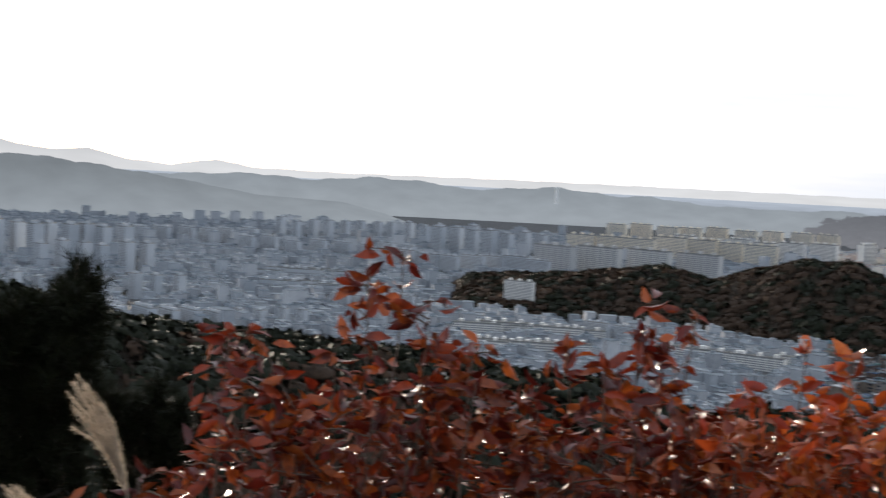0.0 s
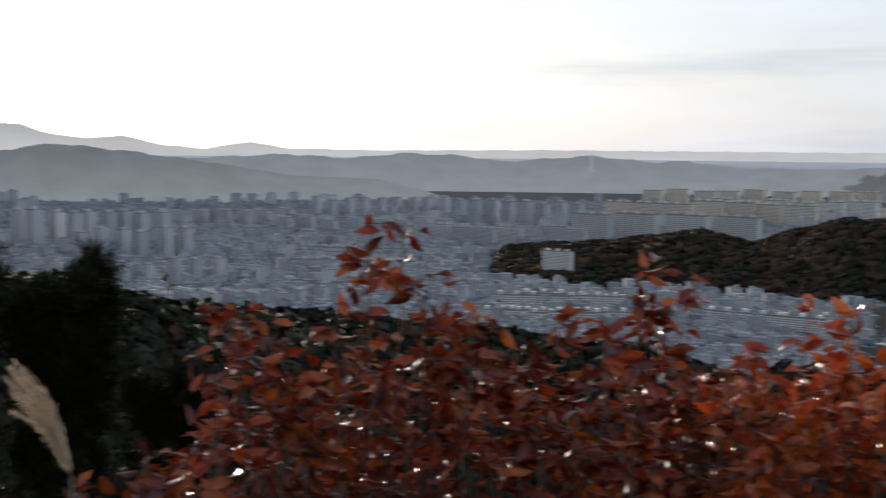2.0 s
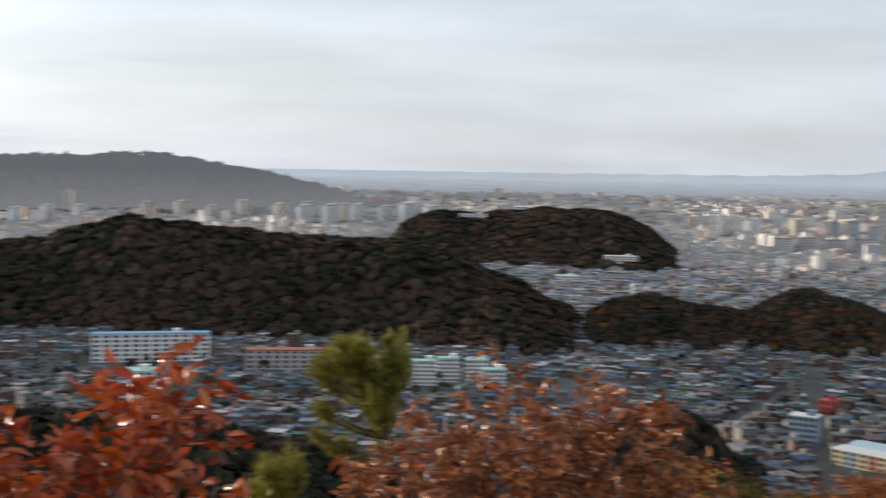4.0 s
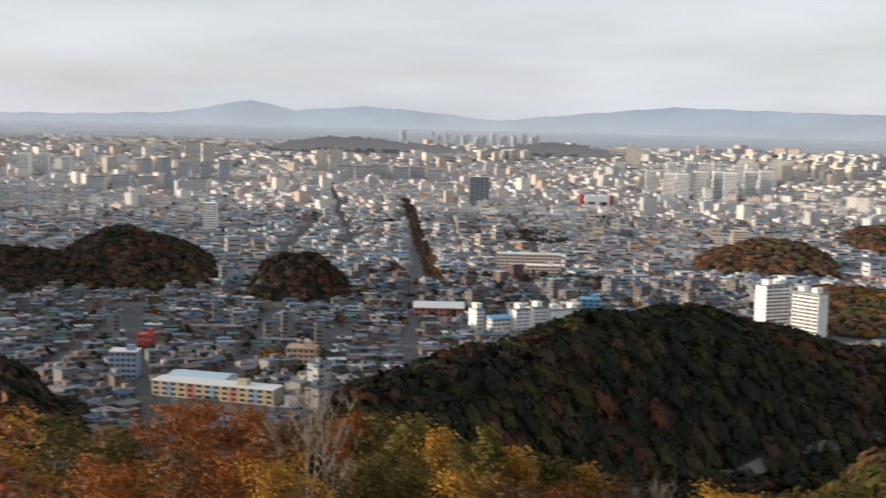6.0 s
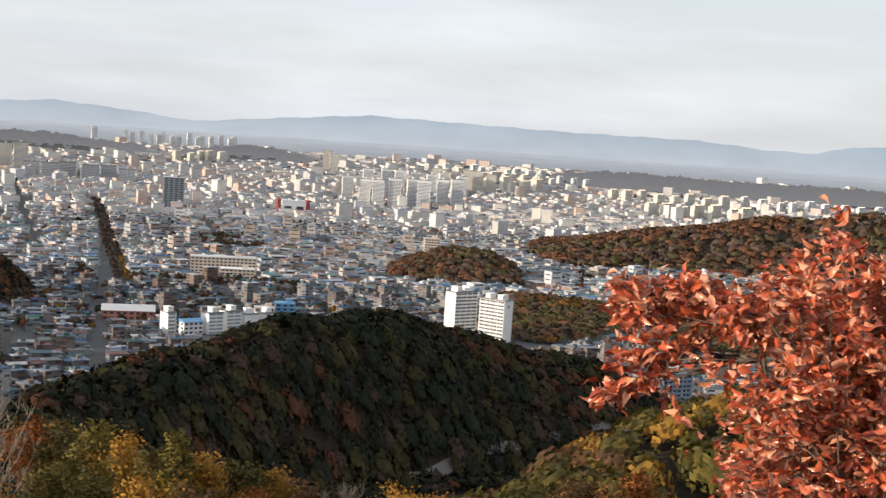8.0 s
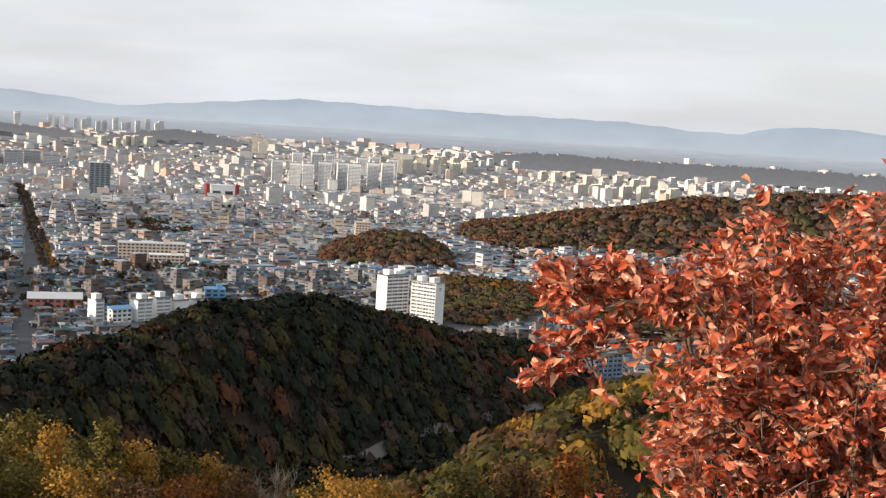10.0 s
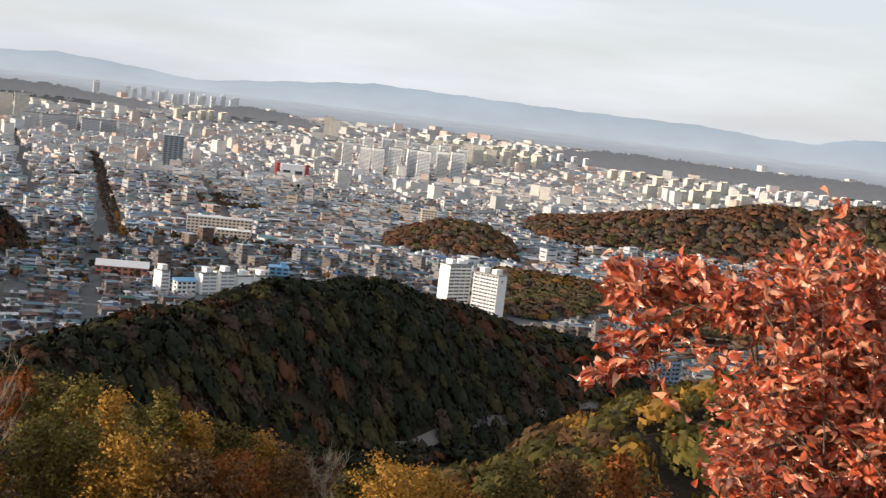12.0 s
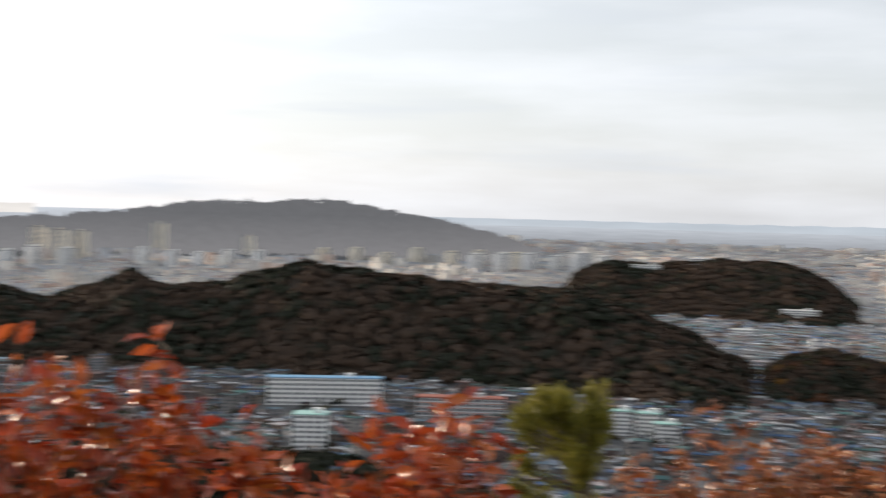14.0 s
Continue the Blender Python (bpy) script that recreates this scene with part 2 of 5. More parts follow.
# headings, elevations of the wooded skyline, distances of the ridge at even steps, depth in front, depth behind, height of the wood
HILLS = {
    "shoulder": ([-130, -95, -82, -77.5, -74, -70, -66, -62, -55, -48], [-3, -5, -5.9, -7.0, -7.6, -7.9, -8.2, -8.5, -9.5, -12], [420, 400], 250, 420, 7),
    "west": ([-64, -62, -59, -56, -53, -51.2, -49, -47, -45, -43.3, -41.5, -39.6, -38, -36.2, -33.9, -31.8, -30.2, -28.2, -26, -22.5, -18.5, -15, -12.5, -10.9, -9.5],
             [-6.5, -4.5, -4.25, -3.95, -3.57, -4.03, -3.4, -2.77, -2.95, -3.7, -4.05, -3.5, -2.87, -3.55, -3.4, -2.64, -2.27, -2.6, -2.92, -3.2, -3.35, -4.2, -5.3, -6.4, -7.4], [1680, 1600, 1480, 1400, 1330, 1230], 230, 260, 7),
    "school": ([-18.6, -18.1, -16.6, -14.6, -11.5, -8.7, -6.9, -5.8, -5], [-3.6, -2.6, -1.93, -2.1, -1.75, -1.9, -2.6, -3.7, -4.6], [2250, 2150], 270, 300, 7),
    "twin": ([-10.4, -8.6, -6.8, -4.7, -2.7, -1, 0.3, 2, 3.3, 4, 4.6], [-7.2, -5.75, -5.4, -5.9, -6.2, -5.25, -5.0, -5.4, -5.95, -6.65, -7.6], [1290], 185, 120, 8),
    "knoll": ([5.5, 6.2, 7, 8.2, 9, 9.8, 10.2], [-7.9, -6.6, -6.2, -6.15, -6.5, -7.2, -8.2], [1120], 70, 60, 8),
    "dark": ([8, 10, 12, 15.6, 18.2, 21.5, 23.3, 26, 27.9, 30.9, 33.4, 36, 38.5, 41], [-14.5, -12.4, -11.4, -10.3, -9.5, -8.6, -8.5, -8.2, -8.4, -9.0, -9.4, -9.8, -11.0, -12.5], [400, 700], 125, 150, 7),
    "slope": ([20, 26, 29, 31.9, 33.5, 36, 38, 40, 46, 60, 80], [-20, -17.7, -16.7, -15.6, -14.3, -13.1, -12.1, -11.5, -10, -8, -6], [170, 260], 120, 160, 5),
    "apron": ([-50, -44, -36, -30, -26, -22, -18], [-9.6, -10.0, -10.6, -11.0, -11.3, -12.2, -14], [430], 180, 120, 7),
    "mound": ([-9, -7, -5, -3.6, -2.8], [-11.6, -10.4, -10.6, -11.6, -13], [640], 90, 80, 7),
    "copse": ([24.8, 25.6, 27, 28.6, 30.4, 31.4, 32], [-6.8, -6.0, -5.3, -4.9, -5.0, -5.5, -6.2], [1450], 110, 90, 8),
    "brow": ([30.5, 31.7, 34.7, 37.2, 39.7, 42.1, 44.5, 46.8, 52, 60], [-5.4, -4.8, -4.1, -3.6, -3.15, -2.66, -2.55, -2.1, -1.9, -1.8], [1800, 2000], 210, 250, 8),
    "glade": ([30, 31.3, 33, 36, 40, 46, 54], [-7.6, -7.0, -7.0, -7.3, -7.2, -7.0, -7.0], [1180], 260, 120, 7),
    "far east": ([31, 32.7, 34.7, 37.5, 40.7, 46, 54], [-2.1, -1.6, -1.25, -1.2, -1.3, -1.2, -1.3], [3500], 240, 250, 6),
    "far north": ([6.3, 7.1, 9.1, 11, 12.5, 14.4, 15.2, 16, 17.6, 19.3, 20.8, 22.2, 23], [-1.7, -1.35, -0.98, -1.06, -1.2, -1.4, -1.7, -1.55, -1.25, -1.05, -1.22, -1.6, -1.9], [3560], 110, 150, 5),
    "far ridge": ([-46, -43.5, -41.2, -38.3, -36.9, -35.6, -33.4, -31.9, -30.4, -28.4, -26.3, -23.7, -21.1, -19.5], [-1.2, -0.8, -0.66, -0.32, -0.17, 0.13, 0.22, 0.16, 0.33, 0.25, -0.08, -0.57, -1.22, -1.9], [3350], 330, 400, 5),
}
NEAR_R = [0, 2, 10, 75, 150, 300, 450, 620]
NEAR_Z = [158.4, 158.3, 155.6, 130, 105, 60, 24, 0]


def smooth01(t):
    t = np.clip(t, 0, 1)
    return t * t * (3 - 2 * t)


def hill_height(name, az, r):
    azs, els, ridges, front, behind, wood = HILLS[name]
    az, r = np.asarray(az, float), np.asarray(r, float)
    el = np.interp(az, azs, els)
    ridge = np.interp(az, np.linspace(azs[0], azs[-1], len(ridges)), ridges)
    top = EYE.z + ridge * np.tan(np.radians(el)) - wood
    base = bowl(ridge)
    d = r - ridge
    side = np.where(d < 0, 1 + d / front, 1 - d / behind)
    edge = smooth01((az - azs[0] + 2) / 2) * smooth01((azs[-1] + 2 - az) / 2)
    return np.maximum(0, top - base) * smooth01(side) * edge


def lumps(x, y):
    """A gentle unevenness of the hillsides."""
    return 2.2 * np.sin(x * 0.031 + 1.3 * np.sin(y * 0.017)) * np.sin(y * 0.027 + 0.7) + 1.1 * np.sin(x * 0.083 + y * 0.05)


def land(az, r):
    """Height of the ground, and how far hills raise it above the plain."""
    az, r = np.broadcast_arrays(np.asarray(az, float), np.asarray(r, float))
    up = np.zeros(az.shape)
    for name in HILLS:
        up = np.maximum(up, hill_height(name, az, r))
    x, y = r * np.sin(np.radians(az)), r * np.cos(np.radians(az))
    up = up + lumps(x, y) * smooth01(up / 25)
    near = np.interp(r, NEAR_R, NEAR_Z)
    return np.maximum(bowl(r) + up, near), np.maximum(up, near * (r < 640))


def ground_at(x, y):
    z, up = land(math.degrees(math.atan2(x, y)), math.hypot(x, y))
    return float(z), float(up)


AZ = np.concatenate([np.arange(-180, -105, 5.0), np.arange(-105, 62, 0.5), np.arange(62, 180, 5.0)])
RR = np.concatenate([[0.01, 0.4, 1, 2, 3.5, 6, 10, 16, 25, 40, 60], np.arange(80, 900, 14), np.arange(900, 2600, 24), np.arange(2600, 4960, 60)])
ga, gr = np.meshgrid(AZ, RR, indexing="ij")
gz, gup = land(ga, gr)
gv = np.stack([gr * np.sin(np.radians(ga)), gr * np.cos(np.radians(ga)), gz], -1).reshape(-1, 3)
na, nr = len(AZ), len(RR)
ii, jj = np.meshgrid(np.arange(na), np.arange(nr - 1), indexing="ij")
i2 = (ii + 1) % na
gf = np.stack([ii * nr + jj, ii * nr + jj + 1, i2 * nr + jj + 1, i2 * nr + jj], -1).reshape(-1, 4)
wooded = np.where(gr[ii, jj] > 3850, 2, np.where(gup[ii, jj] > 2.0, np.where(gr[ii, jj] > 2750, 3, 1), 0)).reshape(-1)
# The ground's farthest faces glow too, in the colour of the haze.
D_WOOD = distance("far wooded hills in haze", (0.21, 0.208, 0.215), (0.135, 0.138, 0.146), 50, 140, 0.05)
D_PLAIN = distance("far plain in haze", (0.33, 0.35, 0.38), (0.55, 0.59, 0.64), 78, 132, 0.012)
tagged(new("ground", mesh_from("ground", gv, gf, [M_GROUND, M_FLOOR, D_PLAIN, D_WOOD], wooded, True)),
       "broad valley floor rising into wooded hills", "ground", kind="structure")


def ridge_backdrop(name, azs, els, r, drop, mat, label, rough_px):
    """A far range as a solid ridge with a front slope and a back slope."""
    a = np.arange(azs[0], azs[-1], 0.12)
    el = np.interp(a, azs, els)
    fine = sum(np.sin(a * k + p) / k for k, p in ((3.1, 0.4), (7.7, 1.9), (15.3, 4.2), (31.0, 2.6)))
    el = el + fine * rough_px * smooth01((el + 1.5) / 1.0)
    top = EYE.z + r * np.tan(np.radians(el))
    s, c = np.sin(np.radians(a)), np.cos(np.radians(a))
    rows = [np.stack([(r + d) * s, (r + d) * c, np.maximum(top * k + (1 - k) * (EYE.z - drop), EYE.z - drop)], -1)
            for d, k in ((-260, 0.0), (-120, 0.55), (-40, 0.88), (0, 1.0), (60, 0.7), (120, 0.0))]
    v = np.stack(rows, 1)
    n, k = len(a), len(rows)
    i, j = np.meshgrid(np.arange(n - 1), np.arange(k - 1), indexing="ij")
    f = np.stack([i * k + j, (i + 1) * k + j, (i + 1) * k + j + 1, i * k + j + 1], -1).reshape(-1, 4)
    return tagged(new(name, mesh_from(name, v.reshape(-1, 3), f, [mat], None, True)), label, "mountains", kind="structure")


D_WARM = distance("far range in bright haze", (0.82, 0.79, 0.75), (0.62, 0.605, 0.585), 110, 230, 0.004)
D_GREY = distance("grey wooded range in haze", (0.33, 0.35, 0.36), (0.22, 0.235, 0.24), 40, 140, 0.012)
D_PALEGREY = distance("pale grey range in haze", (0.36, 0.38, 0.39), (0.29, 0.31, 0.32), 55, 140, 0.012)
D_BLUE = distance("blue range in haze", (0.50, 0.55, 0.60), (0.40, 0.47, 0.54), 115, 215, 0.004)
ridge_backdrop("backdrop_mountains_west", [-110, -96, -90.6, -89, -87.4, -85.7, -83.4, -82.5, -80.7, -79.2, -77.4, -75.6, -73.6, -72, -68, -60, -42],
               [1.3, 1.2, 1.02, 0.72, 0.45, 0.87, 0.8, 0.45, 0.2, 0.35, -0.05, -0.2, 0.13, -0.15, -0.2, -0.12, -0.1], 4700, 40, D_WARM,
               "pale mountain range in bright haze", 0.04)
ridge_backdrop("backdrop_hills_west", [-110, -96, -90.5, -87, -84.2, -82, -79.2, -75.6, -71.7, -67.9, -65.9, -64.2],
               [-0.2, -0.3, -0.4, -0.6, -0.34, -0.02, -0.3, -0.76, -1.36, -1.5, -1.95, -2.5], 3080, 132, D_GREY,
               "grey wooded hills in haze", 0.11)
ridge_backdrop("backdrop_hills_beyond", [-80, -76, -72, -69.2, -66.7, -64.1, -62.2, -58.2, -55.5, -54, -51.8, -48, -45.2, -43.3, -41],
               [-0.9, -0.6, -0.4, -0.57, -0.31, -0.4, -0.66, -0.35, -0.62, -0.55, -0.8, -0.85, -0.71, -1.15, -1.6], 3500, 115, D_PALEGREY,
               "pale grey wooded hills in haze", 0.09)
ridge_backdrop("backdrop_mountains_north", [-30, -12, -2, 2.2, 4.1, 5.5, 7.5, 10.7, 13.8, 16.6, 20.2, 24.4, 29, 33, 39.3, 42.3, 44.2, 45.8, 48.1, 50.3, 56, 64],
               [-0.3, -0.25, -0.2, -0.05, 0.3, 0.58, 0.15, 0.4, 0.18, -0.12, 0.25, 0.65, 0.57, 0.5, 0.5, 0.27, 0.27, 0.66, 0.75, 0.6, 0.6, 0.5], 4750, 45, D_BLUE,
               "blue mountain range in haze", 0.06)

# ---- woods ----
def crowns(name, spots, leaves, leaf, label, kinds, palette):
    """Far woodland: each tree a clump of leaf sprays round a domed crown. spots: x, y, z, radius, height, kind."""
    rng = np.random.default_rng(len(spots) * 7 + leaves)
    a = np.array(spots, float)
    n = len(a)
    u = rng.normal(size=(n, leaves, 3))
    u /= np.linalg.norm(u, axis=2, keepdims=True)
    u[..., 2] = np.abs(u[..., 2]) * 1.1 - 0.25
    lobes = 1 + 0.28 * np.sin(u[..., 0] * 4 + a[:, None, 0]) * np.cos(u[..., 1] * 5 + a[:, None, 1])
    rad = (0.74 + 0.30 * rng.random((n, leaves))) * lobes
    c = a[:, None, :3] + u * rad[..., None] * np.stack([a[:, 3], a[:, 3], a[:, 4] * 0.5], -1)[:, None]
    c[..., 2] += a[:, None, 4] * 0.5
    p = rng.normal(size=(n, leaves, 3)) * 0.6 + np.cross(u, rng.normal(size=(n, leaves, 3)))
    p /= np.linalg.norm(p, axis=2, keepdims=True)
    q = np.cross(u + 0.5 * rng.normal(size=u.shape), p)
    q /= np.linalg.norm(q, axis=2, keepdims=True) + 1e-6
    size = (leaf * a[:, 3])[:, None, None] * (0.6 + 0.8 * rng.random((n, leaves, 1)))
    out = 0.6 * u + np.array([0, 0, 0.5]) + 0.2 * rng.normal(size=u.shape)
    out /= np.linalg.norm(out, axis=2, keepdims=True)
    q = q * np.where((np.cross(p, q) * out).sum(2, keepdims=True) < 0, -1.0, 1.0)
    v = np.stack([c - p * size, c - q * size * 0.7, c + p * size, c + q * size * 0.7], 2).reshape(-1, 3)
    f = np.arange(n * leaves * 4).reshape(-1, 4)
    # the inner mass of leaves: a lumpy dome of seven sides
    ring = np.arange(7) * 2 * math.pi / 7
    dome = np.array([(math.cos(g) * w, math.sin(g) * w, h) for w, h in ((0.80, -0.2), (0.95, 0.25), (0.72, 0.68), (0.12, 0.94)) for g in ring])
    spin = rng.random(n) * 6.28
    cs, sn = np.cos(spin)[:, None], np.sin(spin)[:, None]
    turned = np.stack([dome[:, 0] * cs - dome[:, 1] * sn, dome[:, 0] * sn + dome[:, 1] * cs, np.repeat(dome[None, :, 2], n, 0)], -1)
    bumpy = turned * (0.56 + 0.24 * rng.random((n, 28, 1)))
    hull = a[:, None, :3] + bumpy * np.stack([a[:, 3], a[:, 3], a[:, 4] * 0.5], -1)[:, None]
    hull[..., 2] += a[:, None, 4] * 0.5
    quads = np.array([(k * 7 + i, k * 7 + (i + 1) % 7, k * 7 + 7 + (i + 1) % 7, k * 7 + 7 + i) for k in range(3) for i in range(7)])
    # crowns lean with the slope they stand on
    def ground_z(x, y):
        return land(np.degrees(np.arctan2(x, y)), np.hypot(x, y))[0]
    gx = np.clip((ground_z(a[:, 0] + 4, a[:, 1]) - ground_z(a[:, 0] - 4, a[:, 1])) / 8, -1, 1)
    gy = np.clip((ground_z(a[:, 0], a[:, 1] + 4) - ground_z(a[:, 0], a[:, 1] - 4)) / 8, -1, 1)
    for pts in (v.reshape(n, -1, 3), hull):
        pts[..., 2] += gx[:, None] * (pts[..., 0] - a[:, None, 0]) + gy[:, None] * (pts[..., 1] - a[:, None, 1])
    f = np.concatenate([f, (quads[None] + (np.arange(n) * 28)[:, None, None]).reshape(-1, 4) + len(v)])
    v = np.concatenate([v, hull.reshape(-1, 3)])
    out = np.concatenate([np.repeat(out, 4, 1).reshape(-1, 3), (turned * 0.6 + np.array([0, 0, 0.6])).reshape(-1, 3)])
    idx = np.concatenate([np.repeat(a[:, 5].astype(int), leaves), np.repeat(a[:, 5].astype(int), 21)])
    return tagged(new(name, mesh_from(name, v, f, [palette[k] for k in kinds], idx, True, out)), label, "woods", kind="stuff")


def wood(name, hill, spacing, radius, leaves, leaf, mixture, label, limit=1.0, palette=LEAF):
    """Trees over one hill. mixture: kind and share."""
    azs, els, ridges, front, behind, height = HILLS[hill]
    rng = np.random.default_rng(sum(map(ord, hill)))
    kinds, shares = [k for k, _ in mixture], [s for _, s in mixture]
    az_all, r_all = [], []
    for r in np.arange(max(min(ridges) - front, 60), max(ridges) + behind * limit, spacing):
        step = math.degrees(spacing / r)
        row = np.arange(max(azs[0] - 1.5, -97), min(azs[-1] + 1.5, 62), step)
        az_all.append(row + (rng.random(len(row)) - 0.5) * step * 1.3)
        r_all.append(r + (rng.random(len(row)) - 0.5) * spacing * 1.3)
    az, r = np.concatenate(az_all), np.concatenate(r_all)
    keep_on = (hill_height(hill, az, r) > 1.2) & (np.interp(r, NEAR_R, NEAR_Z) < 140)
    az, r = az[keep_on], r[keep_on]
    z = land(az, r)[0]
    x, y = r * np.sin(np.radians(az)), r * np.cos(np.radians(az))
    drift = 0.17 * np.sin(x * 0.021 + 2 * np.sin(y * 0.013)) + 0.12 * np.sin(y * 0.045 + x * 0.03)
    pick = np.searchsorted(np.cumsum(shares), np.clip(rng.random(len(r)) + drift, 0, 0.999) * sum(shares))
    big = 0.65 + 0.6 * rng.random(len(r)) ** 1.5
    return crowns(name, np.stack([x, y, z - 0.3, radius * big, height * (0.7 + 0.35 * big), np.minimum(pick, len(kinds) - 1)], -1), leaves, leaf, label, kinds, palette)


# Brighter copies of the hill leaves, with sunlight put into the colour.
EAST_LEAF = {
    "russet": material("sunlit russet leaves", [(0.150, 0.068, 0.036), (0.190, 0.090, 0.046), (0.110, 0.056, 0.034)], 0.8, 0.1, 0.8, 0, False, 0, 0.05, 0.1),
    "brown": material("sunlit brown leaves", [(0.110, 0.074, 0.052), (0.140, 0.094, 0.063), (0.085, 0.060, 0.045)], 0.8, 0.1, 0.8, 0, False, 0, 0.05, 0.1),
    "olive": material("sunlit olive leaves", [(0.090, 0.074, 0.031), (0.120, 0.096, 0.039), (0.066, 0.057, 0.027)], 0.8, 0.1, 0.8, 0, False, 0, 0.05, 0.1),
    "gold": LEAF["gold"],
}
# Leaves of the farthest woods glow in the same painted haze.
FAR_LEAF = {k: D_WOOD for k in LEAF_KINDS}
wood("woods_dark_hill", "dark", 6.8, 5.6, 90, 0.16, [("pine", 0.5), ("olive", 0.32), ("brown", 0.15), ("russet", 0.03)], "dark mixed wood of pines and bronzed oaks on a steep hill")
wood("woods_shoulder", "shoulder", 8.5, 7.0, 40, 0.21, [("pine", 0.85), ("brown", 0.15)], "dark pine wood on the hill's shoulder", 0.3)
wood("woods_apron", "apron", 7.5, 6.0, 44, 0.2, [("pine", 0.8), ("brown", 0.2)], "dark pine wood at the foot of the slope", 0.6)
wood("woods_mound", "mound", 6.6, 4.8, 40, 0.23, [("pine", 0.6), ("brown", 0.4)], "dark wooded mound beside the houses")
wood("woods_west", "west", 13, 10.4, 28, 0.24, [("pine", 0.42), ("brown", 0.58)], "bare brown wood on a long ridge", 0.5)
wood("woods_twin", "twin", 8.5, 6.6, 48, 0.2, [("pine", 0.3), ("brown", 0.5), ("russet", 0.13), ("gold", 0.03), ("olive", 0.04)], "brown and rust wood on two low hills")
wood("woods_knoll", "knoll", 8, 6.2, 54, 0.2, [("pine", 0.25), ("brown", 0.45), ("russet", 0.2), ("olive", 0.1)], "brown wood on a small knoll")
wood("woods_copse", "copse", 9.0, 7.0, 48, 0.2, [("russet", 0.5), ("brown", 0.4), ("olive", 0.1)], "rust brown copse among houses", 1.0, EAST_LEAF)
wood("woods_brow", "brow", 15, 11.6, 32, 0.23, [("russet", 0.45), ("brown", 0.4), ("olive", 0.15)], "rust brown wood on a long brow", 1.0, EAST_LEAF)
wood("woods_glade", "glade", 9.5, 7.2, 40, 0.21, [("olive", 0.4), ("russet", 0.25), ("brown", 0.25), ("gold", 0.1)], "olive and rust trees round a clearing", 1.0, EAST_LEAF)
wood("woods_school_hill", "school", 16.0, 12.6, 28, 0.24, [("brown", 0.65), ("pine", 0.35)], "brown wood on a low hill")
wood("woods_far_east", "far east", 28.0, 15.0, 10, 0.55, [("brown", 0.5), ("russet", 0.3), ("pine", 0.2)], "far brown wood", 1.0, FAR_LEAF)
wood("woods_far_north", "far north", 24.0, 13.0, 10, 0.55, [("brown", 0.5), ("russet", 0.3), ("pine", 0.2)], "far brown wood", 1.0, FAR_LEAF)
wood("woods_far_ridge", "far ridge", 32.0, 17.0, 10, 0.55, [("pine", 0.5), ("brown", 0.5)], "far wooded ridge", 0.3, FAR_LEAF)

# ---- the town ----
GRID = radians(-13.0)
CG, SG = math.cos(GRID), math.sin(GRID)
CLEAR = []  # spots kept free: x, y, radius


def spot(az, r):
    return r * math.sin(radians(az)), r * math.cos(radians(az))


def keep(az, r, radius):
    CLEAR.append((*spot(az, r), radius))


# ---- apartment blocks ----
def bay_mesh(name, x0, x1, z0, z1, y, depth, mat, bays=1, gap=0.0):
    """A row of panes along x, as shallow boxes standing out by depth."""
    b = Boxes()
    w = (x1 - x0) / bays
    for i in range(bays):
        b.add(x0 + w * (i + 0.5), y, z0, w * (1 - gap), depth, z1 - z0)
    return b.mesh(name, [mat])


def block(m, length, deep, floors, wall, label, bays=8, storey=2.8, category="apartment building", group="", towers=2, band=None, near=False):
    """A slab of flats: body, roof, stair towers, and on each floor a balcony rail and a row of windows, front and back."""
    ob = empty("apartment_building", m, label, category, group)
    h = floors * storey
    part("wall", comb("wall", length, deep, h, bays // 2, wall), ob)
    r = Boxes()
    r.add(0, 0, h, length + 0.5, deep + 1.0, 0.5)
    r.add(0, deep / 2 + 0.2, h + 0.5, length + 0.5, 0.3, 0.7)
    r.add(0, -deep / 2 - 0.2, h + 0.5, length + 0.5, 0.3, 0.7)
    top = part("roof", r.mesh("roof", [M_FLATROOF]), ob)
    for i in range(towers):
        t = Boxes()
        t.add(0, 0, 0, 4.6, deep * 0.7, 3.6)
        t.add(0, 0, 3.6, 5.2, deep * 0.7 + 0.6, 0.4)
        part("stair_tower", t.mesh("stair_tower", [wall]), top, m=pose(-length / 2 + length * (i + 0.5) / towers, 0, h + 0.5))
    if near:
        w = (length - 1.2) / bays
        pane = bay_mesh("window", -w * 0.4, w * 0.4, 1.1, storey - 0.35, 0, 0.12, M_GLASS)
        rail = bay_mesh("balcony", -w * 0.98, w * 0.98, -0.15, 1.0, 0, 0.9, band or wall)
        for k in range(floors):
            for i in range(bays):
                part("window", pane, ob, m=pose(-length / 2 + 0.6 + w * (i + 0.5), -deep / 2 - 0.02, k * storey))
            for i in range(bays // 2):
                part("balcony", rail, ob, m=pose(-length / 2 + 0.6 + w * (2 * i + 1), -deep / 2 - 0.45, k * storey))
    else:
        strip = Boxes()
        strip.add(0, 0, 1.4, length * 0.985, deep + 0.3, storey - 1.3)
        strip.add(0, 0, storey + 1.4, length * 0.985, deep + 0.3, storey - 1.3)
        strip.add(0, 0, storey * 2 + 1.4, length * 0.985, deep + 0.3, storey - 1.3)
        glass = strip.mesh("window_band", [M_FARGLASS])
        for k in range(0, floors - 2, 3):
            part("window_band", glass, ob, m=pose(0, 0, k * storey))
    return ob


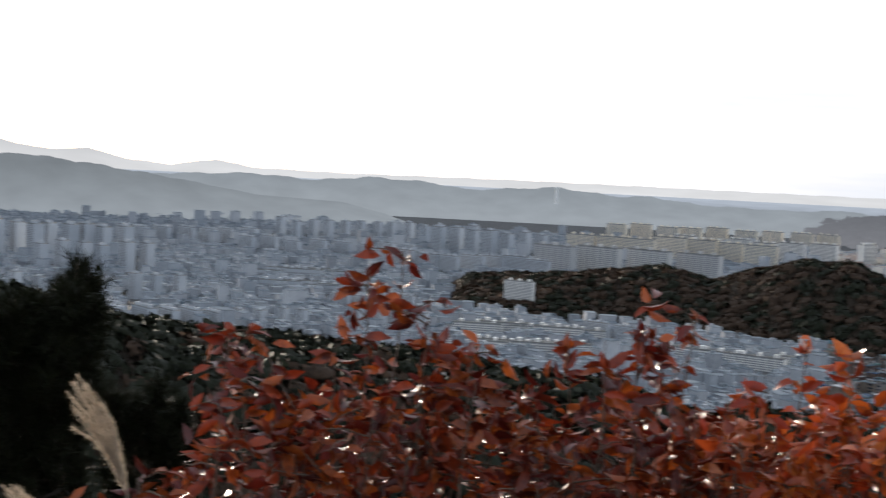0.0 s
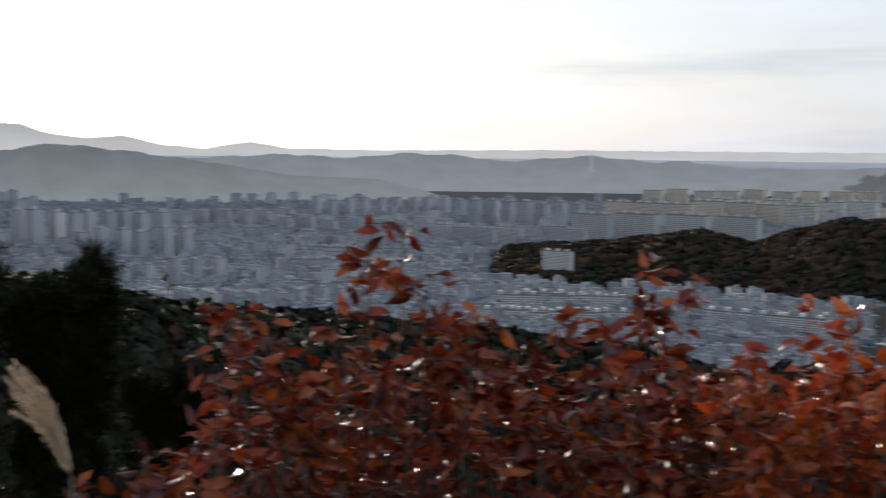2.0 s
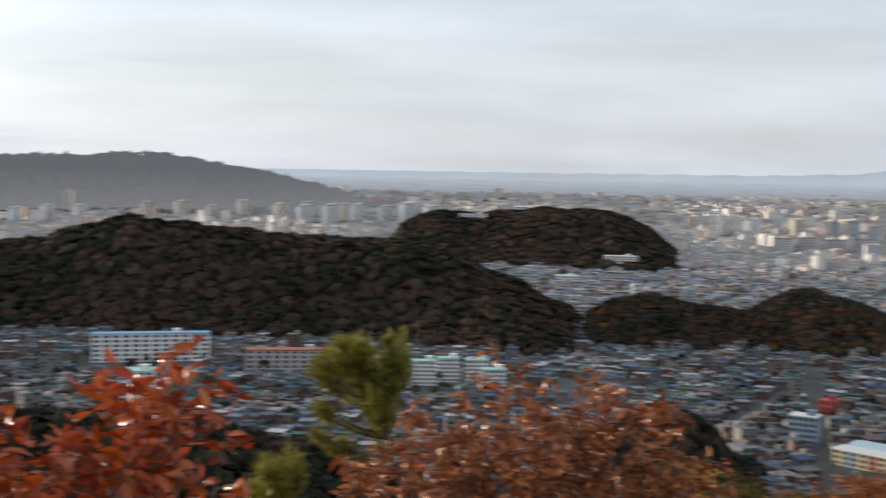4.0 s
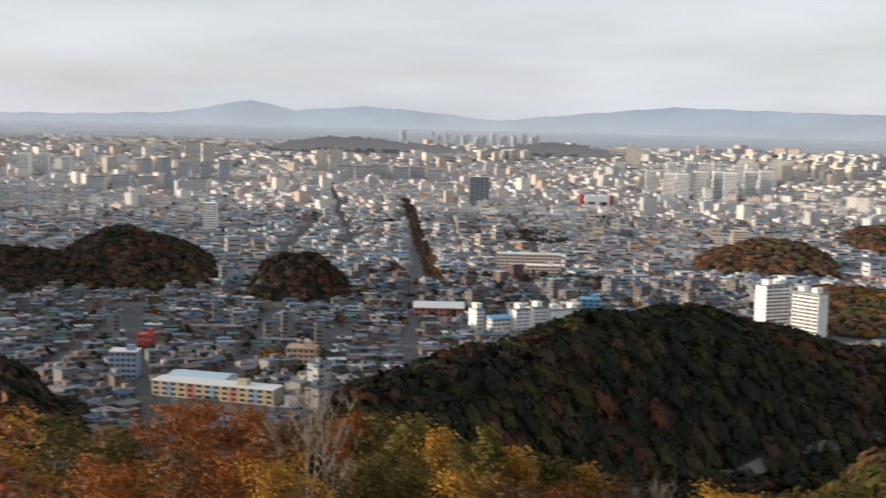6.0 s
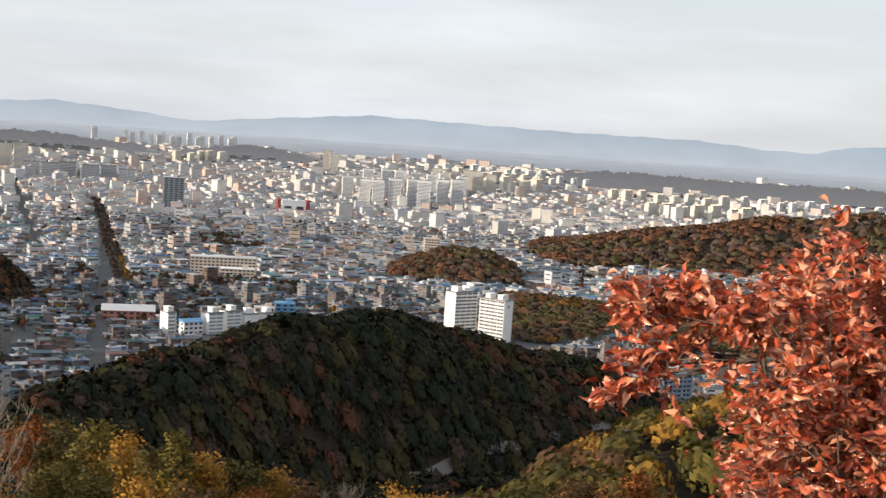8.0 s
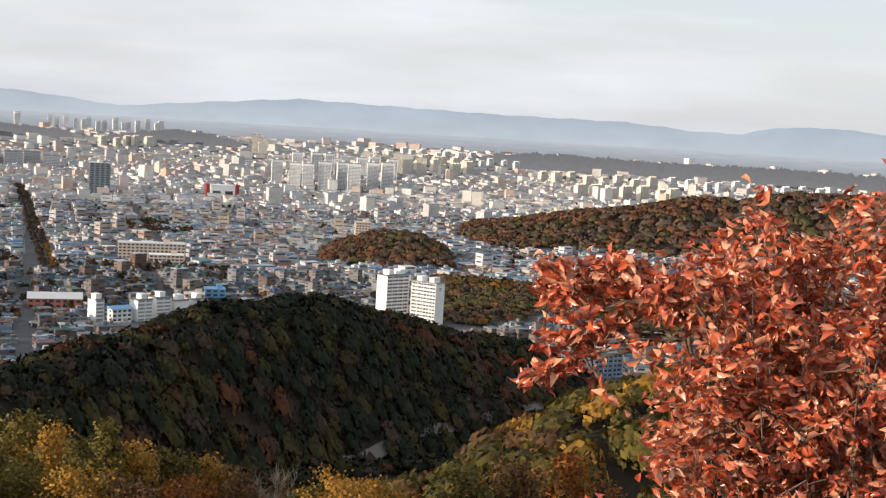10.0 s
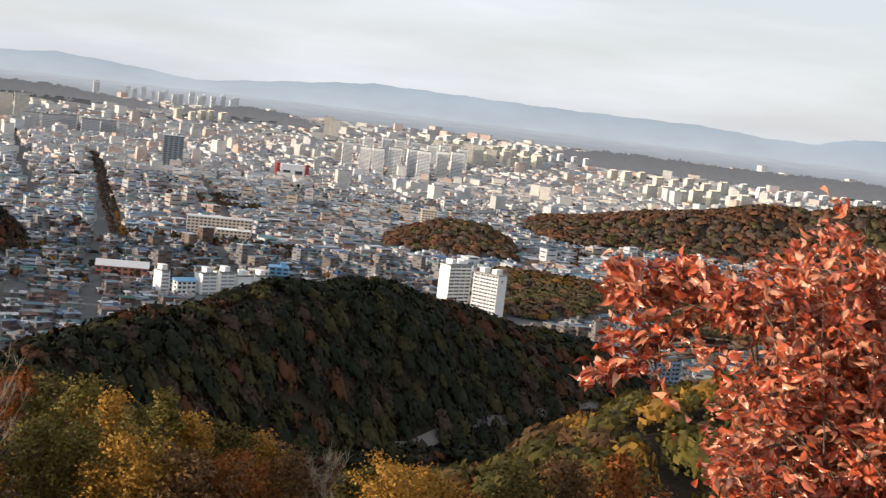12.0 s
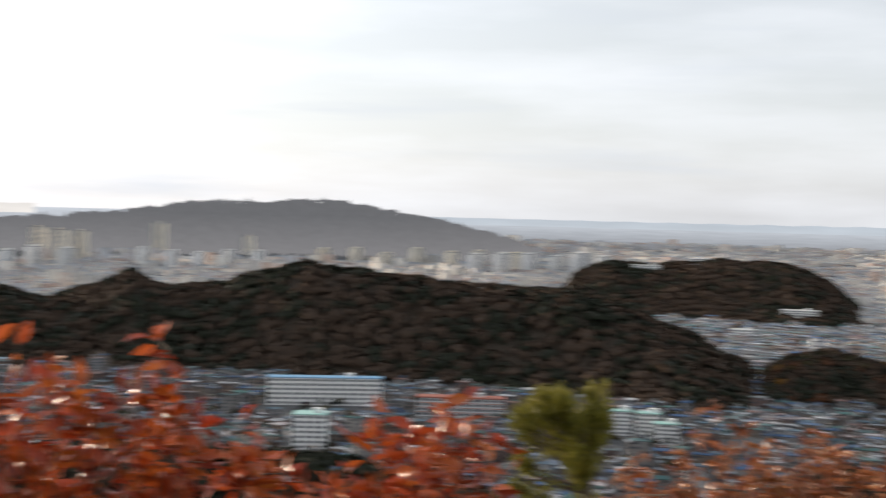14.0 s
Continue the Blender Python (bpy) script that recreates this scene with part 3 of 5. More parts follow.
def comb(name, length, deep, h, bays, mat):
    """A slab whose party walls stand proud of both long faces, as one solid."""
    out = []
    for i in range(bays + 1):
        x = -length / 2 + (length - 0.5) * i / bays
        out += [(x, -deep / 2 - 0.8), (x + 0.5, -deep / 2 - 0.8)]
        if i < bays:
            x2 = -length / 2 + (length - 0.5) * (i + 1) / bays
            out += [(x + 0.5, -deep / 2), (x2, -deep / 2)]
    out += [(-x, -y) for x, y in out]
    bm = bmesh.new()
    low = [bm.verts.new((x, y, -6)) for x, y in out]
    high = [bm.verts.new((x, y, h)) for x, y in out]
    bm.faces.new(high)
    for i in range(len(out)):
        k = (i + 1) % len(out)
        bm.faces.new((low[i], low[k], high[k], high[i]))
    me = bpy.data.meshes.new(name)
    bm.to_mesh(me)
    bm.free()
    me.materials.append(mat)
    return me


def place(az, r, turn, z=None):
    x, y = spot(az, r)
    return pose(x, y, ground_at(x, y)[0] if z is None else z, 0, 0, turn)


# Darker roofs and walls for the near houses: the valley's shade is in the palette.
M_SHADEROOFS = material("shaded near house roofs", [(0.14, 0.155, 0.17), (0.05, 0.10, 0.14), (0.24, 0.26, 0.28), (0.03, 0.08, 0.18), (0.09, 0.10, 0.11), (0.05, 0.13, 0.125), (0.18, 0.19, 0.20), (0.13, 0.055, 0.04), (0.50, 0.52, 0.54), (0.07, 0.075, 0.085), (0.22, 0.25, 0.28)], 0.95, 0.2, 0.12, 0.0, True, 0, 0, 0.05)
M_FLATROOF = material("weathered flat roof", [(0.16, 0.16, 0.16), (0.26, 0.26, 0.25), (0.20, 0.21, 0.21)], 0.85, 0.15, 0.3)
M_SHADEWALLS = material("shaded near house walls", [(0.32, 0.31, 0.30), (0.15, 0.14, 0.13), (0.24, 0.23, 0.22), (0.12, 0.085, 0.07), (0.21, 0.18, 0.15), (0.11, 0.06, 0.045), (0.17, 0.175, 0.18), (0.48, 0.47, 0.46)], 0.8, 0.15, 0.12, 0.0, True)
M_CREAM = material("cream painted concrete", [(0.68, 0.60, 0.47), (0.78, 0.71, 0.58), (0.74, 0.68, 0.56)], 0.75, 0.1, 0.2)
M_GREY = material("grey painted concrete", [(0.42, 0.43, 0.44), (0.52, 0.52, 0.52), (0.60, 0.60, 0.58)], 0.75, 0.1, 0.2)
M_BEIGE = material("beige tile facing", [(0.48, 0.40, 0.32), (0.56, 0.48, 0.40), (0.52, 0.46, 0.40)], 0.7, 0.15, 0.2)
M_BLUEPAINT = material("blue painted metal", [(0.10, 0.25, 0.42), (0.16, 0.34, 0.52)], 0.5, 0.2, 0.2)
M_BALCONY = material("slate blue balcony paint", [(0.16, 0.22, 0.30), (0.22, 0.29, 0.38)], 0.6, 0.2, 0.2)
# Concrete of the hazy estates, with bluish haze mixed into its colour.
M_HAZED = material("concrete hazed cool grey", [(0.44, 0.48, 0.53), (0.52, 0.55, 0.59), (0.38, 0.42, 0.47)], 0.9, 0.1, 0.2, 0, False, 0, 0, 0.1)
M_REDPAINT = material("red painted cladding", [(0.28, 0.036, 0.03), (0.34, 0.055, 0.045)], 0.5, 0.2, 0.2)
M_TEAL = material("pale green roof coating", [(0.25, 0.45, 0.40), (0.35, 0.55, 0.50)], 0.7, 0.2, 0.2)
M_TERRA = material("brown red roof tiles", [(0.30, 0.10, 0.07), (0.38, 0.16, 0.12)], 0.8, 0.2, 0.2)
M_DARKGLASS = material("dark curtain glass", [(0.06, 0.08, 0.10), (0.10, 0.13, 0.16)], 0.2, 0.1, 0.2, 0, False, 0, 0, 0.7)

# the white pair behind the dark hill
keep(30, 985, 60)
block(place(29.15, 985, 12, 0), 23, 11, 14, M_WHITE, "white slab of flats standing behind the wooded hill", 8, 2.75, near=True)
pair = block(place(30.75, 975, -64, -3), 23, 11, 14, M_WHITE, "white slab of flats with a marked end wall", 8, 2.75, near=True)
for k, (dy, dz, w, h) in enumerate(((0, 34.5, 3.0, 0.7), (-0.9, 33.0, 1.0, 0.9), (0.9, 33.0, 1.0, 0.9))):
    sign = Boxes()
    sign.add(0, 0, 0, 0.08, w, h)
    part("marking", sign.mesh("marking", [M_DARKGLASS]), pair, "dark painted bar", pose(11.54, dy, dz))
# the pale block in the side valley
keep(38.9, 705, 45)
block(place(38.9, 705, 2, 11), 21, 11, 10, M_GREY, "pale grey slab of flats with blue balconies in the valley", 6, 2.55, band=M_BALCONY, near=True)
# small white flats at the left foot of the hill
keep(18.2, 965, 48)
for i, (a, r, fl) in enumerate(((15.95, 950, 6), (17.9, 955, 6), (18.7, 968, 6), (19.5, 975, 5), (20.3, 985, 5))):
    block(place(a, r, 14, -1), 7 if i == 0 else 13, 10, fl, M_WHITE, "low white block of flats at the foot of the hill", 2 if i == 0 else 4, 2.75, group="white flats by the hill", towers=1)

PROTO = {}


def stock(kind):
    """One block of each stock kind, made once and then copied."""
    if kind not in PROTO:
        length, deep, floors, wall, label = {
            "cream slab": (62, 12, 15, M_CREAM, "cream slab of flats in a far estate"),
            "white slab": (58, 12, 15, M_WHITE, "white slab of flats in a far estate"),
            "grey slab": (70, 12, 15, M_GREY, "grey slab of flats in a far estate"),
            "low slab": (64, 11, 6, M_WHITE, "low white row of flats"),
            "point": (24, 16, 20, M_WHITE, "tall white point block of flats"),
            "tall": (34, 14, 24, M_CREAM, "tall cream tower of flats"),
            "cool slab": (58, 12, 13, M_HAZED, "cool grey slab of flats in the hazy estate"),
            "cool point": (24, 16, 18, M_HAZED, "cool grey point block of flats in the hazy estate"),
            "cool row": (64, 11, 5, M_HAZED, "cool grey row of low flats in the hazy estate"),
            "office": (30, 20, 9, M_GREY, "grey office block in the town"),
        }[kind]
        PROTO[kind] = block(pose(*spot(150, 900), 0), length, deep, floors, wall, label, 8 if length < 50 else 12, group=kind + "s", towers=1 if length < 50 else 3,
                            category="office building" if kind == "office" else "apartment building")
        PROTO[kind]["spare"] = 1
    return PROTO[kind]


def estate(kind, az, r, turn, scale=1.0):
    proto = stock(kind)
    x, y = spot(az, r)
    m = pose(x, y, ground_at(x, y)[0], 0, 0, turn)
    if "spare" in proto:
        del proto["spare"]
        ob = proto
        ob.matrix_basis = m
    else:
        ob = copy_thing(proto, m)
    ob.scale = (scale, scale, scale)
    keep(az, r, 34 * scale)
    return ob


rng = random.Random(11)
# estates: kind, heading, elevation of the foot, count, step in heading, turn, scale
for kind, az, el, n, step, turn, scale in (
        ("cream slab", 28.4, -2.35, 8, 0.48, -30, 0.42), ("cream slab", 28.0, -2.05, 9, 0.46, -30, 0.4), ("white slab", 27.6, -1.75, 10, 0.46, -30, 0.36), ("white slab", 31.6, -2.0, 6, 0.5, -30, 0.3),
        ("point", 23.6, -3.3, 8, 0.62, -20, 0.56), ("point", 24.6, -2.75, 7, 0.6, -20, 0.5), ("tall", 22.65, -1.95, 2, 0.35, -20, 0.42), ("tall", 27.6, -2.5, 6, 0.42, -30, 0.42), ("point", 12.5, -1.25, 1, 1, -10, 0.42), ("point", 13.7, -1.24, 15, 0.3, -10, 0.37), ("cream slab", 16.0, -1.95, 5, 0.42, -10, 0.36),
        ("cream slab", 37.3, -3.05, 7, 0.62, -40, 0.44), ("cream slab", 35.6, -2.5, 8, 0.6, -40, 0.4), ("white slab", 41.5, -2.35, 10, 0.6, -40, 0.36),
        ("tall", 2.9, -2.6, 2, 0.75, 0, 0.55), ("cream slab", -0.5, -2.8, 3, 0.9, 62, 0.5), ("cool point", 1.0, -3.1, 5, 0.75, -4, 0.5), ("point", -4.2, -2.9, 4, 0.8, -10, 0.5),
        ("tall", 8.7, -2.6, 2, 0.6, -10, 0.5), ("office", 9.8, -2.95, 6, 0.7, -13, 0.8), ("office", -1.0, -3.6, 5, 0.9, -13, 0.9),
        ("white slab", -22.5, -2.7, 7, 1.0, 10, 0.6), ("cream slab", -29.5, -2.5, 7, 1.25, 8, 0.5), ("white slab", -37.5, -2.7, 5, 1.1, 15, 0.5),
        ("tall", -36.9, -2.35, 1, 1, 10, 0.6), ("tall", -41.8, -2.5, 3, 0.7, 10, 0.6), ("tall", -32.8, -2.4, 1, 1, 0, 0.4), ("white slab", -44.5, -2.9, 4, 1.1, 10, 0.6),
        ("cream slab", -57.0, -3.4, 7, 1.15, 35, 0.62), ("grey slab", -58.2, -4.2, 4, 1.9, 20, 0.72), ("white slab", -52.5, -3.1, 6, 1.05, 25, 0.55),
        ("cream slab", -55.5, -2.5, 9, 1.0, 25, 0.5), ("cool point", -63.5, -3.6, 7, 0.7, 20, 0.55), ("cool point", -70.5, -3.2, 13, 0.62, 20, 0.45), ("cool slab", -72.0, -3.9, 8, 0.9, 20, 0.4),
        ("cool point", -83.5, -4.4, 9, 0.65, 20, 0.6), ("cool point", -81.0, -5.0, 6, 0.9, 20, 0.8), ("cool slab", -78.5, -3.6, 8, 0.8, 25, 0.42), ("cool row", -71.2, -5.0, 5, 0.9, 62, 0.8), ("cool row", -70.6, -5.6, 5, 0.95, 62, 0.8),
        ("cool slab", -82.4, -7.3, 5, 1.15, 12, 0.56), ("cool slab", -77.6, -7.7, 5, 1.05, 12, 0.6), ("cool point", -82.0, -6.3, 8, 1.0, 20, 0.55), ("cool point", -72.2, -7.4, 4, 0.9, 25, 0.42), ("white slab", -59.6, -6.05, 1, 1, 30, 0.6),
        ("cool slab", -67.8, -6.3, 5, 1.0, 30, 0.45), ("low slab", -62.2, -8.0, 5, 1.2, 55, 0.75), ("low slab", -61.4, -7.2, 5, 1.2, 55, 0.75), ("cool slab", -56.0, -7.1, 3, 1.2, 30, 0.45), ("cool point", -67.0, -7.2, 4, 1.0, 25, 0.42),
        ("low slab", -52.0, -7.8, 4, 1.6, 30, 0.7), ("cool slab", -66.0, -4.4, 8, 0.9, 30, 0.45)):
    grow = scale if el < -4.6 else min(1.1, scale * 1.65)
    for i in range(n):
        a = az + i * step * (1.15 if grow > scale else 1.0) + rng.uniform(-0.12, 0.12)
        facing = 65 - a if "slab" in kind and el > -4.6 and az > -48 else turn
        estate(kind, a, plain_r(el + rng.uniform(-0.1, 0.1)), facing + rng.uniform(-4, 4), grow * rng.uniform(0.9, 1.08))


# ---- houses ----
def near_hill(az, r):
    return float(land(az, r)[1]) > 1.0


ROADS = [(13.9, 1240, 12.6, 2250, 11), (10.3, 1500, 9.2, 2500, 8), (1.2, 640, 0.2, 1050, 11)]
ROAD_LINES = [(*spot(a0, r0), *spot(a1, r1), w) for a0, r0, a1, r1, w in ROADS]


def on_road(x, y, margin):
    for x0, y0, x1, y1, w in ROAD_LINES:
        dx, dy = x1 - x0, y1 - y0
        t = max(0, min(1, ((x - x0) * dx + (y - y0) * dy) / (dx * dx + dy * dy)))
        if math.hypot(x - x0 - t * dx, y - y0 - t * dy) < w / 2 + margin:
            return True
    return False


def free(x, y, margin):
    return not on_road(x, y, margin) and all((x - cx) ** 2 + (y - cy) ** 2 > (cr + margin) ** 2 for cx, cy, cr in CLEAR)


# larger single buildings of the town: built further down, kept free here
for a, r, size in ((4.15, 706, 40), (3.5, 737, 24), (16.9, 948, 14), (21.1, 1045, 13), (20.2, 1035, 13), (1.05, 860, 10), (18.3, 1340, 44), (3.85, 1725, 20), (15.9, 2120, 28), (21.2, 2200, 40), (-29.3, 1030, 55), (-23.1, 985, 45),
                   (-16.2, 900, 50), (-29.9, 842, 18), (27.6, 1650, 18), (14.2, 1010, 24), (8.0, 790, 20), (6.9, 815, 16), (0.2, 765, 12), (9.6, 905, 14), (-10.2, 905, 24)):
    keep(a, r, size)


def house_rows():
    out = []
    rng = random.Random(5)
    for r_lo, r_hi, cell in ((610, 1250, 12.4), (1250, 2000, 16.5), (2000, 2900, 21.0), (2900, 3900, 30.0)):
        n = int(r_hi / cell) + 1
        for iu in range(-n, n + 1):
            for iv in range(-n, n + 1):
                if (iu % 9 == 0 or iv % 14 == 0) and cell < 20:
                    continue
                u, v = iu * cell + rng.uniform(-0.3, 0.3) * cell, iv * cell + rng.uniform(-0.3, 0.3) * cell
                x, y = u * CG - v * SG, u * SG + v * CG
                r = math.hypot(x, y)
                if not r_lo <= r < r_hi:
                    continue
                az = math.degrees(math.atan2(x, y))
                if not -100 < az < 58 or rng.random() < (0.06 if r < 2900 else 0.25):
                    continue
                out.append((x, y, r, az, cell))
    return out


LOTS = house_rows()
lot_r, lot_az = np.array([q[2] for q in LOTS]), np.array([q[3] for q in LOTS])
lot_z, lot_up = land(lot_az, lot_r)
town = {}
nearest = []
rng = random.Random(21)
for (x, y, r, az, cell), z, up in zip(LOTS, lot_z, lot_up):
    if up > 1.0 or (az < -41 and r > 2950) or not free(x, y, cell * 0.35):
        continue
    west = az < -45
    w, d = cell * rng.uniform(0.7, 1.08), cell * rng.uniform(0.55, 0.85)
    if rng.random() < 0.3:
        w, d = d, w
    tall = rng.random()
    if cell < 20:
        floors = rng.choice((1, 1, 1, 1, 2, 2, 2, 3)) if not west else rng.choice((2, 3, 3, 4, 5))
        floors += rng.randint(2, 5) if tall > 0.965 else 0
    elif cell < 29:
        floors = rng.choice((1, 2, 2, 3, 4)) + (rng.randint(3, 8) if tall > 0.95 else 0)
    else:
        floors = rng.choice((1, 1, 2, 2, 3)) + (rng.randint(3, 6) if tall > 0.96 else 0)
    turn = GRID + rng.uniform(-0.12, 0.12) + 0.25 + 1.1 * noise.noise((x * 0.0023, y * 0.0023, 0))
    if cell < 16 and r < 830 and -9 < az < 24 and len(nearest) < 140:
        nearest.append((x, y, z, w, d, floors, turn, rng.random()))
        continue
    key = ("houses_west_town" if az < -46 else "houses_near_hills" if cell < 15 else "houses_midtown" if cell < 20 else "houses_outer_town" if cell < 29 else "houses_far_plain")
    b = town.setdefault(key, Boxes())
    h = floors * 2.75
    b.add(x, y, z - 2, w, d, h + 2, turn, 0)
    c, s = math.cos(turn), math.sin(turn)
    b.add(x, y, z + h, w + 0.6, d + 0.6, 0.4, turn, 1)
    if cell < 29:
        if rng.random() < 0.6:
            ox, oy = rng.uniform(-0.25, 0.25) * w, rng.uniform(-0.25, 0.25) * d
            b.add(x + ox * c - oy * s, y + ox * s + oy * c, z + h + 0.4, w * 0.3, d * 0.3, 2.3, turn, rng.choice((0, 0, 1)))
        for k in range((min(floors, 2) if cell < 20 else 0) if west else min(floors, 9 if cell < 20 else 2)):
            zz = z + k * 2.75 + 0.9
            if cell > 15:
                b.add(x, y, zz, *((w + 0.1, d * 0.7) if k % 2 else (w * 0.7, d + 0.1)), 1.3, turn, 2)
            else:
                q = rng.choice((-0.25, 0.25))
                b.add(x + q * w * c, y + q * w * s, zz, w * 0.34, d + 0.1, 1.25, turn, 2)
                b.add(x - q * d * s, y + q * d * c, zz, w + 0.1, d * 0.34, 1.25, turn, 2)
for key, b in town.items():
    tagged(new(key, b.mesh(key, [M_HAZEDWALLS, M_HAZEDROOFS, M_FARGLASS] if "west" in key else [M_SHADEWALLS if "hills" in key else M_WALLS if "mid" in key else M_PALE, M_SHADEROOFS if "hills" in key else M_ROOFS if "mid" in key else M_PALEROOFS, M_GLASS])), "crowded small houses with flat grey, blue and green roofs", "houses", kind="stuff")
for i, (x0, y0, x1, y1, w) in enumerate(ROAD_LINES):
    n = 40
    pts = []
    nx, ny = (y1 - y0), -(x1 - x0)
    k = math.hypot(nx, ny)
    for j in range(n + 1):
        t = j / n
        x, y = x0 + (x1 - x0) * t, y0 + (y1 - y0) * t
        for s in (-0.5, 0.5):
            px, py = x + nx / k * w * s, y + ny / k * w * s
            pts.append((px, py, ground_at(px, py)[0] + 0.25))
    f = [(2 * j, 2 * j + 1, 2 * j + 3, 2 * j + 2) for j in range(n)]
    tagged(new("road", mesh_from("road", pts, f, [M_ASPHALT])), "straight grey avenue through the town", "road", kind="structure")


# ---- foliage close by ----
def tube(points, radii, sides=6):
    """Vertices and four-sided faces of a tapering branch along points."""
    pts = [Vector(p) for p in points]
    v, f = [], []
    for i, p in enumerate(pts):
        d = (pts[min(i + 1, len(pts) - 1)] - pts[max(i - 1, 0)]).normalized()
        a = d.orthogonal().normalized()
        b = d.cross(a)
        for k in range(sides):
            t = 2 * math.pi * k / sides
            v.append(p + (a * math.cos(t) + b * math.sin(t)) * radii[i])
    for i in range(len(pts) - 1):
        for k in range(sides):
            k2 = (k + 1) % sides
            f.append((i * sides + k, i * sides + k2, (i + 1) * sides + k2, (i + 1) * sides + k))
    return v, f


def tube_mesh(name, runs, mat, sides=6):
    v, f = [], []
    for points, radii in runs:
        a, b = tube(points, radii, sides)
        f += [tuple(i + len(v) for i in q) for q in b]
        v += a
    return mesh_from(name, [tuple(p) for p in v], f, [mat], None, True)


def bend(p0, p1, sag, n=7, wob=0.0, rng=random):
    """Points from p0 to p1 with a bow of height sag and some wobble."""
    p0, p1 = Vector(p0), Vector(p1)
    out = []
    for i in range(n):
        t = i / (n - 1)
        w = math.sin(math.pi * t)
        out.append(p0.lerp(p1, t) + Vector((rng.uniform(-1, 1) * wob * w, rng.uniform(-1, 1) * wob * w, sag * w)))
    return out


# a leaf: folded along its rib, bent down to its tip; length 1
LEAF_V = np.array([(0, 0, 0), (0.22, 0.30, 0.10), (0.22, 0.62, 0.05), (0.0, 1.0, -0.14), (-0.22, 0.62, 0.05), (-0.20, 0.28, 0.10), (0, 0.32, 0.0), (0, 0.66, -0.03)])
LEAF_T = np.array([(0, 1, 6), (1, 2, 7), (1, 7, 6), (2, 3, 7), (3, 4, 7), (4, 5, 6), (4, 6, 7), (5, 0, 6)])
LOBED_V = LEAF_V * np.array([1.25, 1.0, 1.6])
CURLED_V = LEAF_V * np.array([0.95, 1.0, 2.4])
NARROW_V = LEAF_V * np.array([0.85, 1.0, 1.2])


def leaf_frames(n, rng, droop):
    """Random turns of n leaves: columns across, along, up."""
    y = rng.normal(size=(n, 3))
    y[:, 2] = y[:, 2] * 0.6 - droop
    y /= np.linalg.norm(y, axis=1, keepdims=True)
    x = np.cross(y, rng.normal(size=(n, 3)))
    x /= np.linalg.norm(x, axis=1, keepdims=True)
    return np.stack([x, y, np.cross(x, y)], 2)


def leaves_mesh(name, at, turn, size, shape, mat):
    v = np.einsum("nij,kj->nki", turn * size[:, None, None], shape) + at[:, None]
    f = LEAF_T[None] + np.arange(len(at))[:, None, None] * len(shape)
    return mesh_from(name, v.reshape(-1, 3), f.reshape(-1, 3), [mat], None, True)


